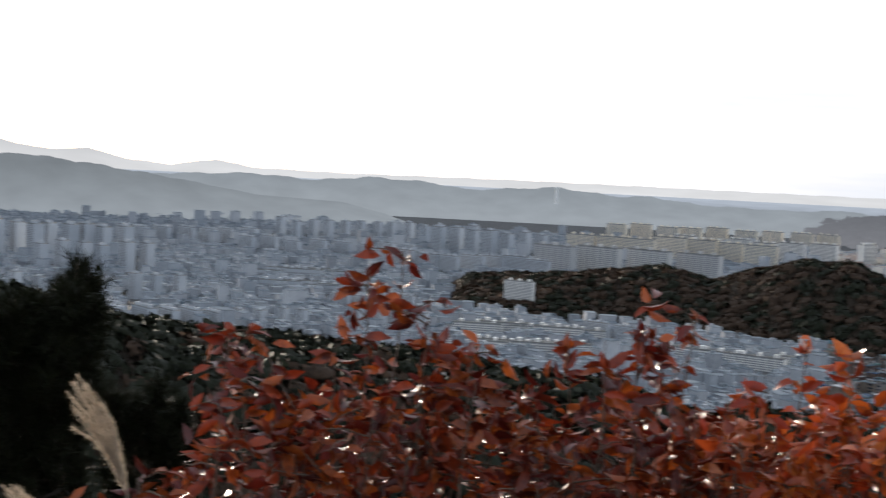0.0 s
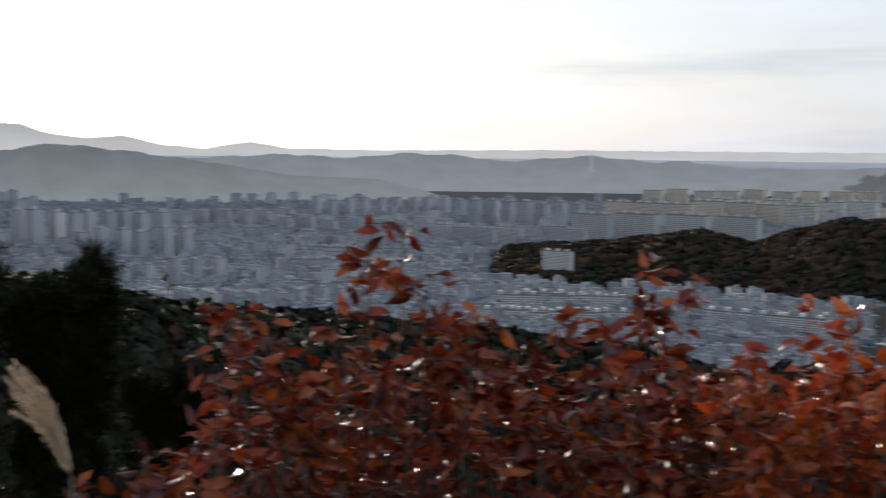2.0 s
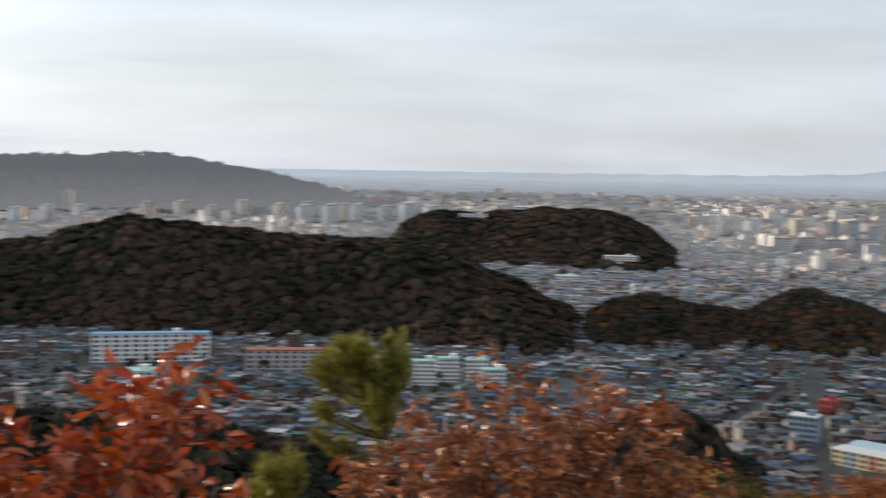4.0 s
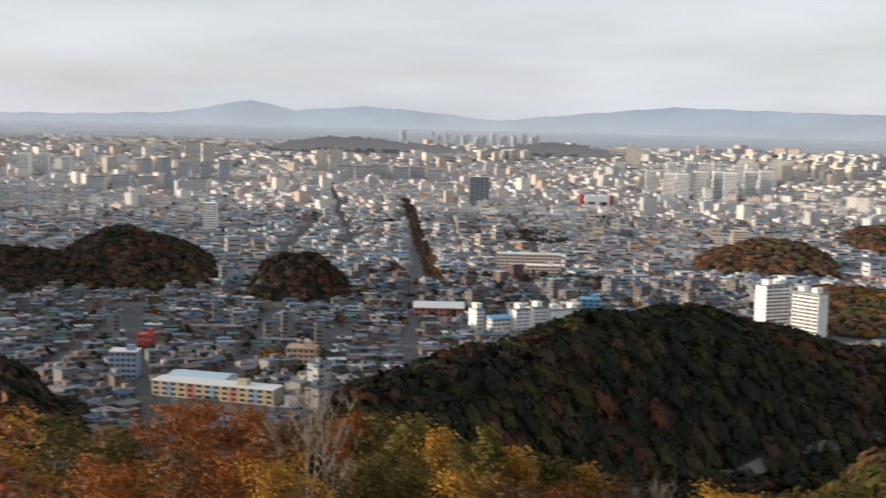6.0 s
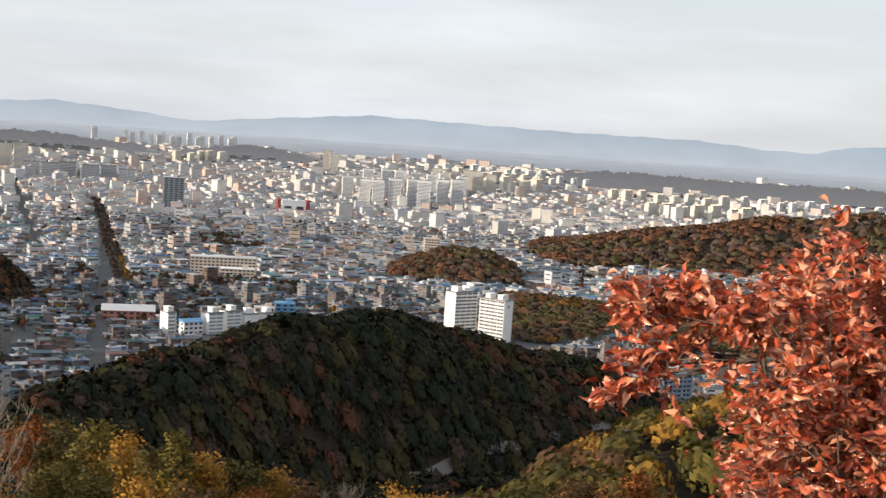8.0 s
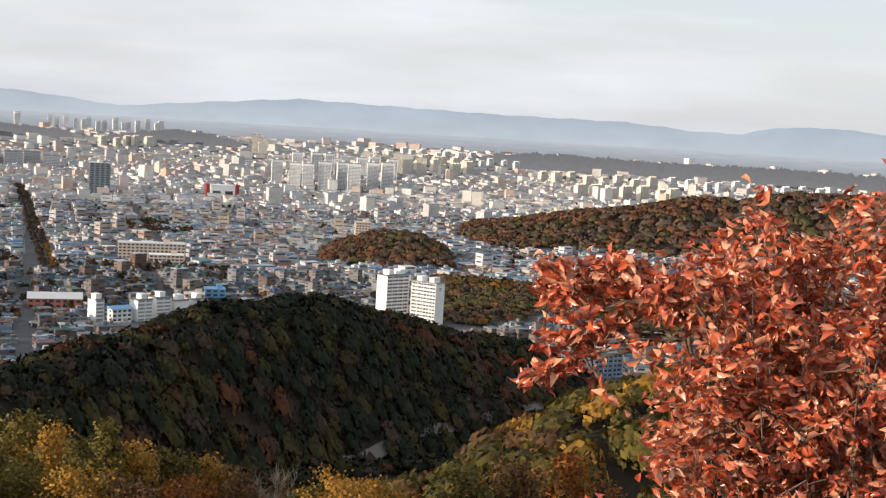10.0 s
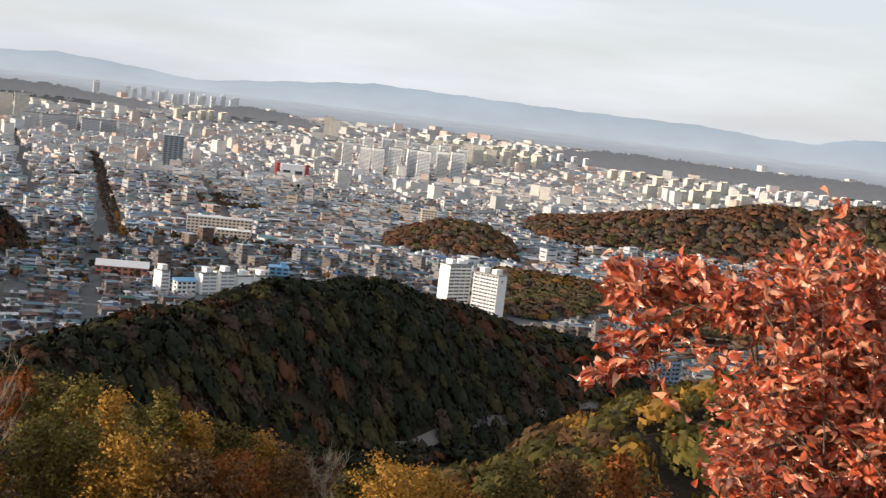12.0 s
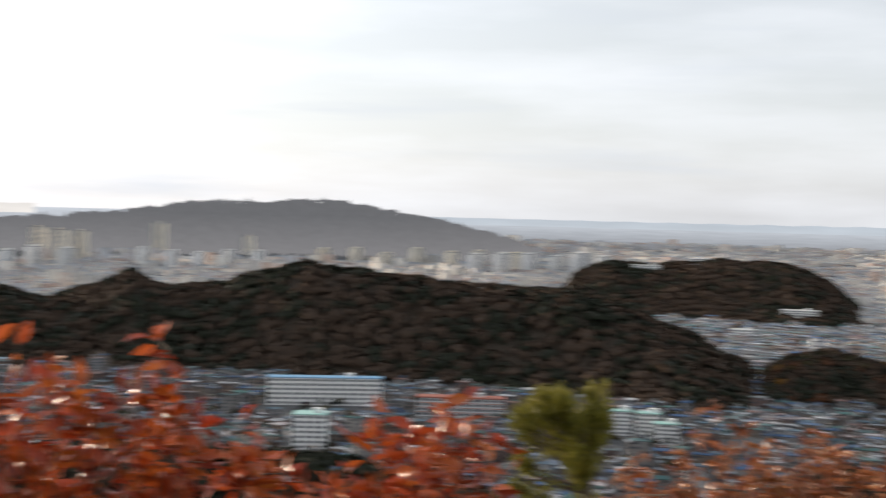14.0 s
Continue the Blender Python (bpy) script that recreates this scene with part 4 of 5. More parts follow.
def shrub(name, label, category, az0, az1, outline, r, depth, stems, twigs, per_twig, size, mat, bark, seed, singles=60, droop=0.1, shape=LEAF_V, fall=4.0, lift=0.0, foot=None, twig=0.16, stand=(0.0, 0.0), cap=90.0, gather=0.45, leafy=0.55, crotch=None):
    """A leafy shrub: stems from the ground to tips under an outline of heading and elevation, twigs along them, leaves on the twigs."""
    rng, nr = random.Random(seed), np.random.default_rng(seed)
    azs, els = [p[0] for p in outline], [p[1] for p in outline]
    mid = foot if foot is not None else (az0 + az1) / 2
    bx, by = spot(mid, r)
    bx, by = bx + stand[0], by + stand[1]
    base = Vector((bx, by, ground_at(bx, by)[0] - 0.05))
    ob = empty(name, Matrix.Translation(base), label, category)
    tips = [(a, e, r + rng.uniform(-0.5, 0.5) * depth * 0.5) for a, e in outline if az0 <= a <= az1]
    while len(tips) < stems:
        a = rng.uniform(az0, az1)
        e = min(float(np.interp(a, azs, els)), cap) - 0.3 - abs(rng.gauss(0, 1)) * fall
        tips.append((a, e, r + rng.uniform(-0.5, 0.5) * depth))
    runs, thin, at = [], [], []
    if crotch:
        fork = aim(*crotch, r, stand) - base
        runs.append((bend((0, 0, 0), fork, 0.0, 8, 0.04, rng), [0.022 - 0.001 * i for i in range(8)]))
    for a, e, rr in tips:
        tip = aim(a, e, rr, stand) - base
        x, y = spot(mid + (a - mid) * gather, r + (rr - r) * gather)
        x, y = x + stand[0], y + stand[1]
        root = Vector((x, y, ground_at(x, y)[0] - 0.05)) - base
        if crotch:
            root = fork
        pts = bend(root, tip, 0.04, 8, 0.03 + 0.012 * (r - 3), rng)
        n = len(pts)
        runs.append((pts, [(0.008 + 0.0006 * r) * (1 - 0.85 * i / (n - 1)) for i in range(n)]))
        for _ in range(twigs):
            t = 1 - rng.random() ** 1.6 * leafy
            i = min(int(t * (n - 1)), n - 2)
            p = pts[i].lerp(pts[i + 1], t * (n - 1) - i)
            q = p + Vector((rng.gauss(0, 1), rng.gauss(0, 1), rng.gauss(-0.15, 0.75))) * twig * (1.25 - t * 0.8) * r / 4
            thin.append((bend(p, q, 0.01, 3, 0.0, rng), [0.0035 * r / 4, 0.0026 * r / 4, 0.0016 * r / 4]))
            for _ in range(per_twig):
                at.append(p.lerp(q, rng.uniform(0.3, 1.05)) + Vector((rng.gauss(0, 1), rng.gauss(0, 1), rng.gauss(0, 1))) * 0.012 * r / 4)
        for _ in range(4):
            at.append(pts[-1].lerp(pts[-2], rng.uniform(0, 0.6)))
    for run in runs:
        part("stem", tube_mesh("stem", [run], bark, 5), ob)
    tagged(part("twig_spray", tube_mesh("twig_spray", thin, bark, 3), ob), kind="stuff")
    at = np.array([tuple(p) for p in at])
    turn = leaf_frames(len(at), nr, droop)
    sizes = size * (0.65 + 0.6 * nr.random(len(at)))
    order = nr.permutation(len(at))
    one = leaves_mesh("leaf", np.zeros((1, 3)), np.eye(3)[None], np.ones(1), shape, mat)
    for i in order[:singles]:
        m = Matrix([list(turn[i][k] * sizes[i]) + [at[i][k]] for k in range(3)] + [[0, 0, 0, 1]])
        part("leaf", one, ob, m=m)
    rest = order[singles:]
    tagged(part("foliage", leaves_mesh("foliage", at[rest], turn[rest], sizes[rest], shape, mat), ob), kind="stuff")
    return ob


def needles_mesh(name, tufts, count, length, width, mat, seed):
    """Tufts of needles. tufts: place, direction, scale."""
    nr = np.random.default_rng(seed)
    c = np.array([tuple(t[0]) for t in tufts])
    d = np.array([tuple(t[1]) for t in tufts])
    s = np.array([t[2] for t in tufts])
    n = len(c)
    k = nr.random((n, count, 1))
    way = d[:, None] * 0.75 + nr.normal(size=(n, count, 3)) * 0.55
    way /= np.linalg.norm(way, axis=2, keepdims=True)
    root = c[:, None] - d[:, None] * (k * length * 1.6) * s[:, None, None]
    side = np.cross(way, nr.normal(size=way.shape))
    side /= np.linalg.norm(side, axis=2, keepdims=True)
    long = (length * (0.7 + 0.5 * nr.random((n, count, 1)))) * s[:, None, None]
    v = np.stack([root - side * width, root + side * width, root + way * long], 2)
    return mesh_from(name, v.reshape(-1, 3), np.arange(n * count * 3).reshape(-1, 3), [mat])


def pine(label, foot_az, r, tops, mat, seed, boughs, tuft_n, needle, width=0.0016, fall=5.0, count=70, spread=1.0, stand=(0.0, 0.0), pad=1.0, shoots=()):
    """A small pine: a trunk, boughs to tips under the tops, needle tufts along the boughs. tops: heading, elevation; shoots: where bare shoots to the highest tops begin."""
    rng = random.Random(seed)
    bx, by = spot(foot_az, r)
    bx, by = bx + stand[0], by + stand[1]
    base = Vector((bx, by, ground_at(bx, by)[0] - 0.05))
    ob = empty("pine_tree", Matrix.Translation(base), label, "pine tree")
    low = [p for p in tops if not shoots or p[1] < 2.3]
    head = max(low, key=lambda p: p[1])
    crown = aim(head[0], head[1], r, stand) - base
    trunk = bend((0, 0, 0), crown, 0, 9, 0.05, rng)
    part("trunk", tube_mesh("trunk", [(trunk, [0.035 * r / 6 * (1 - 0.9 * i / 8) for i in range(9)])], M_BARK, 8), ob)
    under = sorted(low)
    azs, els = [p[0] for p in under], [p[1] for p in under]
    ends = [(a, e, r + rng.uniform(-0.3, 0.3)) for a, e in tops]
    while len(ends) < boughs:
        a = rng.uniform(azs[0], azs[-1])
        drop = rng.uniform(0.1, 0.8) if len(ends) % 4 == 0 else abs(rng.gauss(0, 1)) * fall
        ends.append((a, float(np.interp(a, azs, els)) - drop, r + rng.uniform(-0.5, 0.5) * spread))
    tufts = []
    for a, e, rr in ends:
        tip = aim(a, e, rr, stand) - base
        if tip.z < 0.15:
            continue
        t = max(0.1, min(0.93, (tip.z - 0.25 * (tip - trunk[4]).length) / max(crown.z, 0.1)))
        i = min(int(t * 8), 7)
        root = trunk[i].lerp(trunk[i + 1], t * 8 - i)
        if shoots and e > 2.3:
            root = aim(*shoots[0], rr, stand) - base
        pts = bend(root, tip, -0.06, 6, 0.02, rng)
        part("bough", tube_mesh("bough", [(pts, [0.012 * r / 6 * (1 - 0.8 * j / 5) for j in range(6)])], M_SHADEBARK if mat is M_SHADENEEDLE else M_BARK, 5), ob)
        along = (pts[-1] - pts[-3]).normalized()
        for _ in range(tuft_n):
            out = Vector((rng.gauss(0, 1), rng.gauss(0, 1), rng.gauss(0.35, 0.8))).normalized()
            p = pts[-1] + (out * 0.9 - along * rng.uniform(0, 1.6)) * needle * pad
            tufts.append((p, (out * 0.7 + along * 0.3 + Vector((0, 0, 0.35))).normalized(), rng.uniform(0.7, 1.1)))
        for _ in range(0 if shoots and e > 2.3 else tuft_n // 3):
            k = rng.uniform(0.4, 0.95) * 5
            j = min(int(k), 4)
            tufts.append((pts[j].lerp(pts[j + 1], k - j), (along * 0.5 + Vector((rng.gauss(0, 0.6), rng.gauss(0, 0.6), 0.6))).normalized(), rng.uniform(0.6, 1.0)))
    tagged(part("needles", needles_mesh("needles", tufts, count, needle, width, mat, seed), ob), kind="stuff")
    return ob


M_RED = material("red autumn leaves", [(0.04, 0.005, 0.004), (0.11, 0.010, 0.005), (0.24, 0.036, 0.008), (0.055, 0.006, 0.005), (0.36, 0.08, 0.012), (0.08, 0.010, 0.006)], 0.36, 9.0, 0.12, 0, True, 0, 0.22, 0.5)
# Lit copy of the red leaves: front light put into brighter colours.
M_REDLIT = material("front-lit orange-red leaves", [(0.16, 0.013, 0.005), (0.36, 0.05, 0.010), (0.46, 0.105, 0.016), (0.22, 0.02, 0.007), (0.54, 0.16, 0.030)], 0.32, 9.0, 0.12, 0, True, 0, 0.28, 0.5)
M_OAKRED = material("rust red oak leaves", [(0.45, 0.068, 0.027), (0.58, 0.140, 0.056), (0.27, 0.034, 0.016), (0.72, 0.35, 0.20), (0.49, 0.090, 0.036)], 0.30, 6.0, 0.16, 0, True, 0, 0.16, 0.6)
M_OAKBROWN = material("dry brown oak leaves", [(0.14, 0.033, 0.010), (0.30, 0.082, 0.022), (0.44, 0.18, 0.07), (0.18, 0.045, 0.013), (0.36, 0.11, 0.03)], 0.34, 6.0, 0.16, 0, True, 0, 0.25, 0.45)
M_NEEDLE = material("green pine needles", [(0.12, 0.12, 0.017), (0.24, 0.22, 0.028), (0.36, 0.29, 0.035)], 0.5, 2.0, 0.25, 0, True, 0, 0.2, 0.4)
# Near-black needles and bark: the backlit pines' shade is put into the colour.
M_SHADENEEDLE = material("shaded pine needles", [(0.007, 0.010, 0.004), (0.014, 0.016, 0.006), (0.012, 0.011, 0.005)], 0.6, 2.0, 0.25, 0, True, 0, 0.06, 0.15)
M_SHADEBARK = material("shaded pine bark", [(0.022, 0.017, 0.013), (0.035, 0.027, 0.021)], 0.9, 6.0, 0.4, 0.3)
M_TWIG = material("grey twigs", [(0.20, 0.16, 0.12), (0.30, 0.25, 0.19), (0.14, 0.11, 0.08)], 0.8, 9.0, 0.3, 0.2)
M_PLUME = material("silvery grass plume", [(0.46, 0.37, 0.27), (0.62, 0.53, 0.42), (0.52, 0.42, 0.30)], 0.6, 20.0, 0.3, 0, True, 0, 0.5, 0.4)

RED_LINE = [(-82, -14.7), (-79, -13.8), (-75.7, -11.0), (-75.2, -7.4), (-73.3, -8.9), (-71.6, -9.6), (-70.4, -7.7), (-69.4, -8.8), (-68.9, -4.5), (-67.3, -3.5), (-66.2, -6.5), (-65.4, -7.8), (-64.1, -7.8), (-62.6, -9.9),
            (-59.7, -7.8), (-58.2, -7.2), (-56.5, -5.4), (-55.4, -7.6), (-53.9, -5.6), (-52.5, -9.5), (-50.8, -8.7), (-49.1, -6.6), (-47.3, -7.3), (-45.4, -7.2), (-43.3, -6.0), (-42.3, -5.6),
            (-40.9, -6.4), (-40.1, -8.3), (-38.7, -8.6), (-37.1, -7.1), (-36.0, -6.3), (-35.5, -9.1), (-32.7, -9.3), (-30.9, -10.8), (-28.1, -11.0), (-26.3, -9.0), (-25.0, -10.0), (-23.5, -8.2), (-22.2, -10.0), (-21.4, -12.0)]
for az0, az1, stems, rr, seed, words in ((-83, -74.5, 20, 3.3, 41, "low straggling shrub with deep red leaves in shade"),
                                         (-75.4, -62.3, 46, 3.6, 42, "red-leaved shrub with one tall plume-like shoot"),
                                         (-62.6, -52.3, 44, 3.5, 43, "dense shrub with glossy orange-red autumn leaves"),
                                         (-52.6, -44.6, 40, 3.4, 44, "dense shrub with front-lit red and orange leaves"),
                                         (-44.8, -34.6, 40, 3.3, 45, "bushy shrub with front-lit orange-red leaves"),
                                         (-33.5, -20.8, 36, 3.5, 46, "low shrub with broad orange-red leaves")):
    shrub("red_shrub", words, "shrub", az0, az1, RED_LINE, rr, 0.9, stems, 9, 5, 0.068, M_REDLIT if az0 > -53 else M_RED, M_BARK, seed, 36, 0.0, NARROW_V, 3.0, stand=(0.08, 0.19), cap=-9.0, twig=0.13)

shrub("brown_oak_shrub", "young oak with dry coppery brown leaves", "shrub", -20.5, -11.5,
      [(-20.5, -13.5), (-19.5, -12.0), (-18, -11.3), (-15.6, -10.0), (-13.9, -10.5), (-13.2, -9.0), (-11.9, -10.2), (-10.8, -10.9)], 7.6, 1.4, 38, 10, 9, 0.08, M_OAKBROWN, M_BARK, 51, 120, 0.3, CURLED_V, 2.4, stand=(0.38, 0.3), cap=-11.0, twig=0.12)
shrub("brown_oak_shrub", "young oak with dry tan brown leaves and bare tips", "shrub", -11.6, -3.6,
      [(-11.9, -10.3), (-10.8, -11.0), (-10.1, -9.8), (-9.0, -9.5), (-7.7, -10.9), (-7.1, -10.1), (-5.6, -10.6), (-4.9, -12.8), (-3.4, -14.8)], 8.2, 1.4, 32, 10, 9, 0.08, M_OAKBROWN, M_BARK, 52, 100, 0.3, CURLED_V, 2.4, stand=(0.38, 0.3), cap=-11.0, twig=0.12)
OAK_LINE = [(40.6, -7.6), (41.6, -6.3), (42.5, -5.4), (43.9, -3.6), (45.2, -3.9), (46.5, -2.8), (48.7, -2.6), (51.4, -2.0), (55, -2.5), (58, -5.0)]
shrub("red_oak_tree", "small oak thick with rust red autumn leaves", "tree", 42.0, 57.5, OAK_LINE, 7.2, 2.2, 120, 15, 12, 0.072, M_OAKRED, M_BARK, 61, 120, 0.25, CURLED_V, 6.0, foot=50, stand=(0.6, 0.3), twig=0.15, gather=0.4)
shrub("red_oak_branch", "leaning oak shoot with rust red leaves", "tree", 35.4, 41.5,
      [(35.6, -7.3), (36.4, -5.9), (37.6, -6.2), (39.0, -5.9), (40.2, -6.3), (41.5, -6.6)], 7.0, 0.8, 15, 7, 8, 0.085, M_OAKRED, M_BARK, 62, 60, 0.25, CURLED_V, 0.8, foot=47, stand=(0.6, 0.3), twig=0.10, leafy=0.5, crotch=(42.5, -8.0))
shrub("red_oak_branch", "drooping oak shoot with a few rust red leaves", "tree", 35.6, 38.6,
      [(35.9, -10.9), (36.4, -9.9), (37.2, -9.4), (38.6, -9.1)], 7.0, 0.5, 7, 6, 7, 0.085, M_OAKRED, M_BARK, 63, 30, 0.25, CURLED_V, 0.3, foot=47, stand=(0.6, 0.3), twig=0.09, leafy=0.4, crotch=(42.5, -9.0))

pine("young green pine with upturned bushy boughs", -20.4, 11.5, [(-22.3, -9.3), (-21.7, -8.3), (-21.0, -7.8), (-20.2, -8.0), (-19.6, -8.9), (-18.9, -7.8), (-18.2, -7.7), (-18.0, -9.3)], M_NEEDLE, 71, 60, 12, 0.085, 0.0045, 2.4, 36, 0.8, stand=(0.38, 0.3), pad=1.0)
pine("low green pine beside the shrubs", -24.0, 9.5, [(-25.0, -14.0), (-24.4, -13.3), (-23.6, -13.0), (-23.0, -13.6)], M_NEEDLE, 72, 14, 12, 0.10, 0.004, 1.5, 40, 0.6, stand=(0.38, 0.3))
pine("dark pine in shade with one forked shoot above its crown", -92.8, 5.2, [(-96, 1.2), (-94, 1.9), (-92.8, 2.1), (-92.0, 1.9), (-91.3, 1.6), (-90.9, 1.7), (-90.0, 3.9), (-89.8, 3.5), (-89.2, 2.6), (-90.4, 0.3), (-89.5, -0.8), (-89.9, -2.1), (-91.1, -2.7)], M_SHADENEEDLE, 73, 80, 8, 0.07, 0.0022, 7.0, 40, 0.7, pad=0.6, shoots=((-91.2, 1.0), (-90.7, 0.6)))
pine("broad dark pine in shade", -86.4, 4.8, [(-90.0, -2.9), (-89.3, -3.2), (-88.0, -2.5), (-87.2, -2.8), (-86.2, -3.5), (-85.5, -3.9), (-84.7, -3.8), (-83.7, -4.5), (-83.0, -4.4), (-82.5, -5.5)], M_SHADENEEDLE, 74, 170, 10, 0.075, 0.0024, 7.5, 40, 0.9, pad=0.7)
pine("dark pine with one upright shoot", -80.4, 5.0, [(-82.1, -6.8), (-81.5, -6.4), (-80.7, -6.2), (-79.7, -5.9), (-78.8, -4.7), (-78.2, -4.8), (-77.8, -5.3), (-77.8, -6.3), (-77.9, -7.0), (-78.2, -8.5)], M_SHADENEEDLE, 75, 130, 10, 0.075, 0.0024, 7.0, 40, 0.8, pad=0.7)
pine("small dark pine among the shrubs", -75.2, 6.0, [(-77.6, -9.9), (-76.9, -10.3), (-75.9, -10.4), (-75.3, -9.8), (-74.6, -10.5), (-74.0, -10.6), (-72.7, -10.9), (-73.0, -12.2)], M_SHADENEEDLE, 76, 60, 10, 0.075, 0.0026, 3.5, 40, 0.7, pad=0.7)

# ---- plume grass ----
def plume(root, neck, tip, seed):
    """A grass plume: a stalk and drooping strands set with silky seeds."""
    rng, nr = random.Random(seed), np.random.default_rng(seed)
    base = Vector((root[0], root[1], ground_at(root[0], root[1])[0] - 0.03))
    ob = empty("plume_grass", Matrix.Translation(base), "dry silvery grass plume on a bent stalk", "grass", "plume grasses")
    neck, tip = neck - base, tip - base
    part("stalk", tube_mesh("stalk", [(bend((0, 0, 0), neck, 0.02, 8, 0.0, rng), [0.0016] * 4 + [0.0013] * 4)], M_TWIG, 6), ob)
    side = (tip - neck).cross(Vector(EYE - base - neck)).normalized()
    tufts = []
    for i in range(17):
        w = (i - 8) / 8
        end = neck.lerp(tip, 0.62 + 0.38 * (1 - abs(w) ** 1.5) * rng.uniform(0.85, 1.0)) + side * w * 0.017 + Vector((rng.gauss(0, 0.003), rng.gauss(0, 0.003), 0))
        pts = bend(neck.lerp(tip, 0.02 * i / 17), end, 0.012, 12, 0.002, rng)
        part("strand", tube_mesh("strand", [(pts, [0.0006] * 12)], M_PLUME, 4), ob)
        for j in range(46):
            k = rng.uniform(1, 11)
            a = min(int(k), 10)
            p = pts[a].lerp(pts[a + 1], k - a)
            tufts.append((p, (pts[a + 1] - pts[a]).normalized(), rng.uniform(0.6, 1.2)))
    tagged(part("seeds", needles_mesh("seeds", tufts, 7, 0.006, 0.0004, M_PLUME, seed), ob), kind="stuff")
    return ob


plume(spot(-72.5, 1.3), aim(-74.6, -14.8, 1.32), aim(-77.2, -9.6, 1.3), 81)
plume(spot(-76.5, 1.35), aim(-77.6, -18.0, 1.36), aim(-79.8, -14.2, 1.34), 82)

# ---- trees of the near slope ----
TREE_LEAF = {
    "russet": material("russet crown", [(0.21, 0.062, 0.015), (0.32, 0.110, 0.022), (0.14, 0.042, 0.012)], 0.6, 0.8, 0.4, 0, True, 0, 0.3, 0.2),
    "gold": material("golden crown", [(0.32, 0.155, 0.022), (0.44, 0.24, 0.042), (0.22, 0.10, 0.016)], 0.6, 0.8, 0.4, 0, True, 0, 0.3, 0.2),
    "olive": material("olive crown", [(0.085, 0.072, 0.018), (0.14, 0.105, 0.024), (0.05, 0.048, 0.014)], 0.6, 0.8, 0.4, 0, True, 0, 0.25, 0.2),
    "green": material("yellow green crown", [(0.115, 0.098, 0.021), (0.19, 0.145, 0.030), (0.065, 0.062, 0.016)], 0.6, 0.8, 0.4, 0, True, 0, 0.25, 0.2),
    "brown": material("brown crown", [(0.150, 0.075, 0.030), (0.21, 0.110, 0.045), (0.10, 0.052, 0.022)], 0.6, 0.8, 0.4, 0, True, 0, 0.25, 0.2),
}
wood("woods_slope", "slope", 5.4, 4.0, 100, 0.15, [("olive", 0.42), ("green", 0.12), ("gold", 0.12), ("brown", 0.2), ("russet", 0.14)], "olive and golden scrub wood on the near slope", 0.5, TREE_LEAF)


SPRAY_V = np.array([(0, 0, 0), (0.42, 0.5, 0.12), (0, 1.0, -0.1), (-0.42, 0.45, 0.12)])


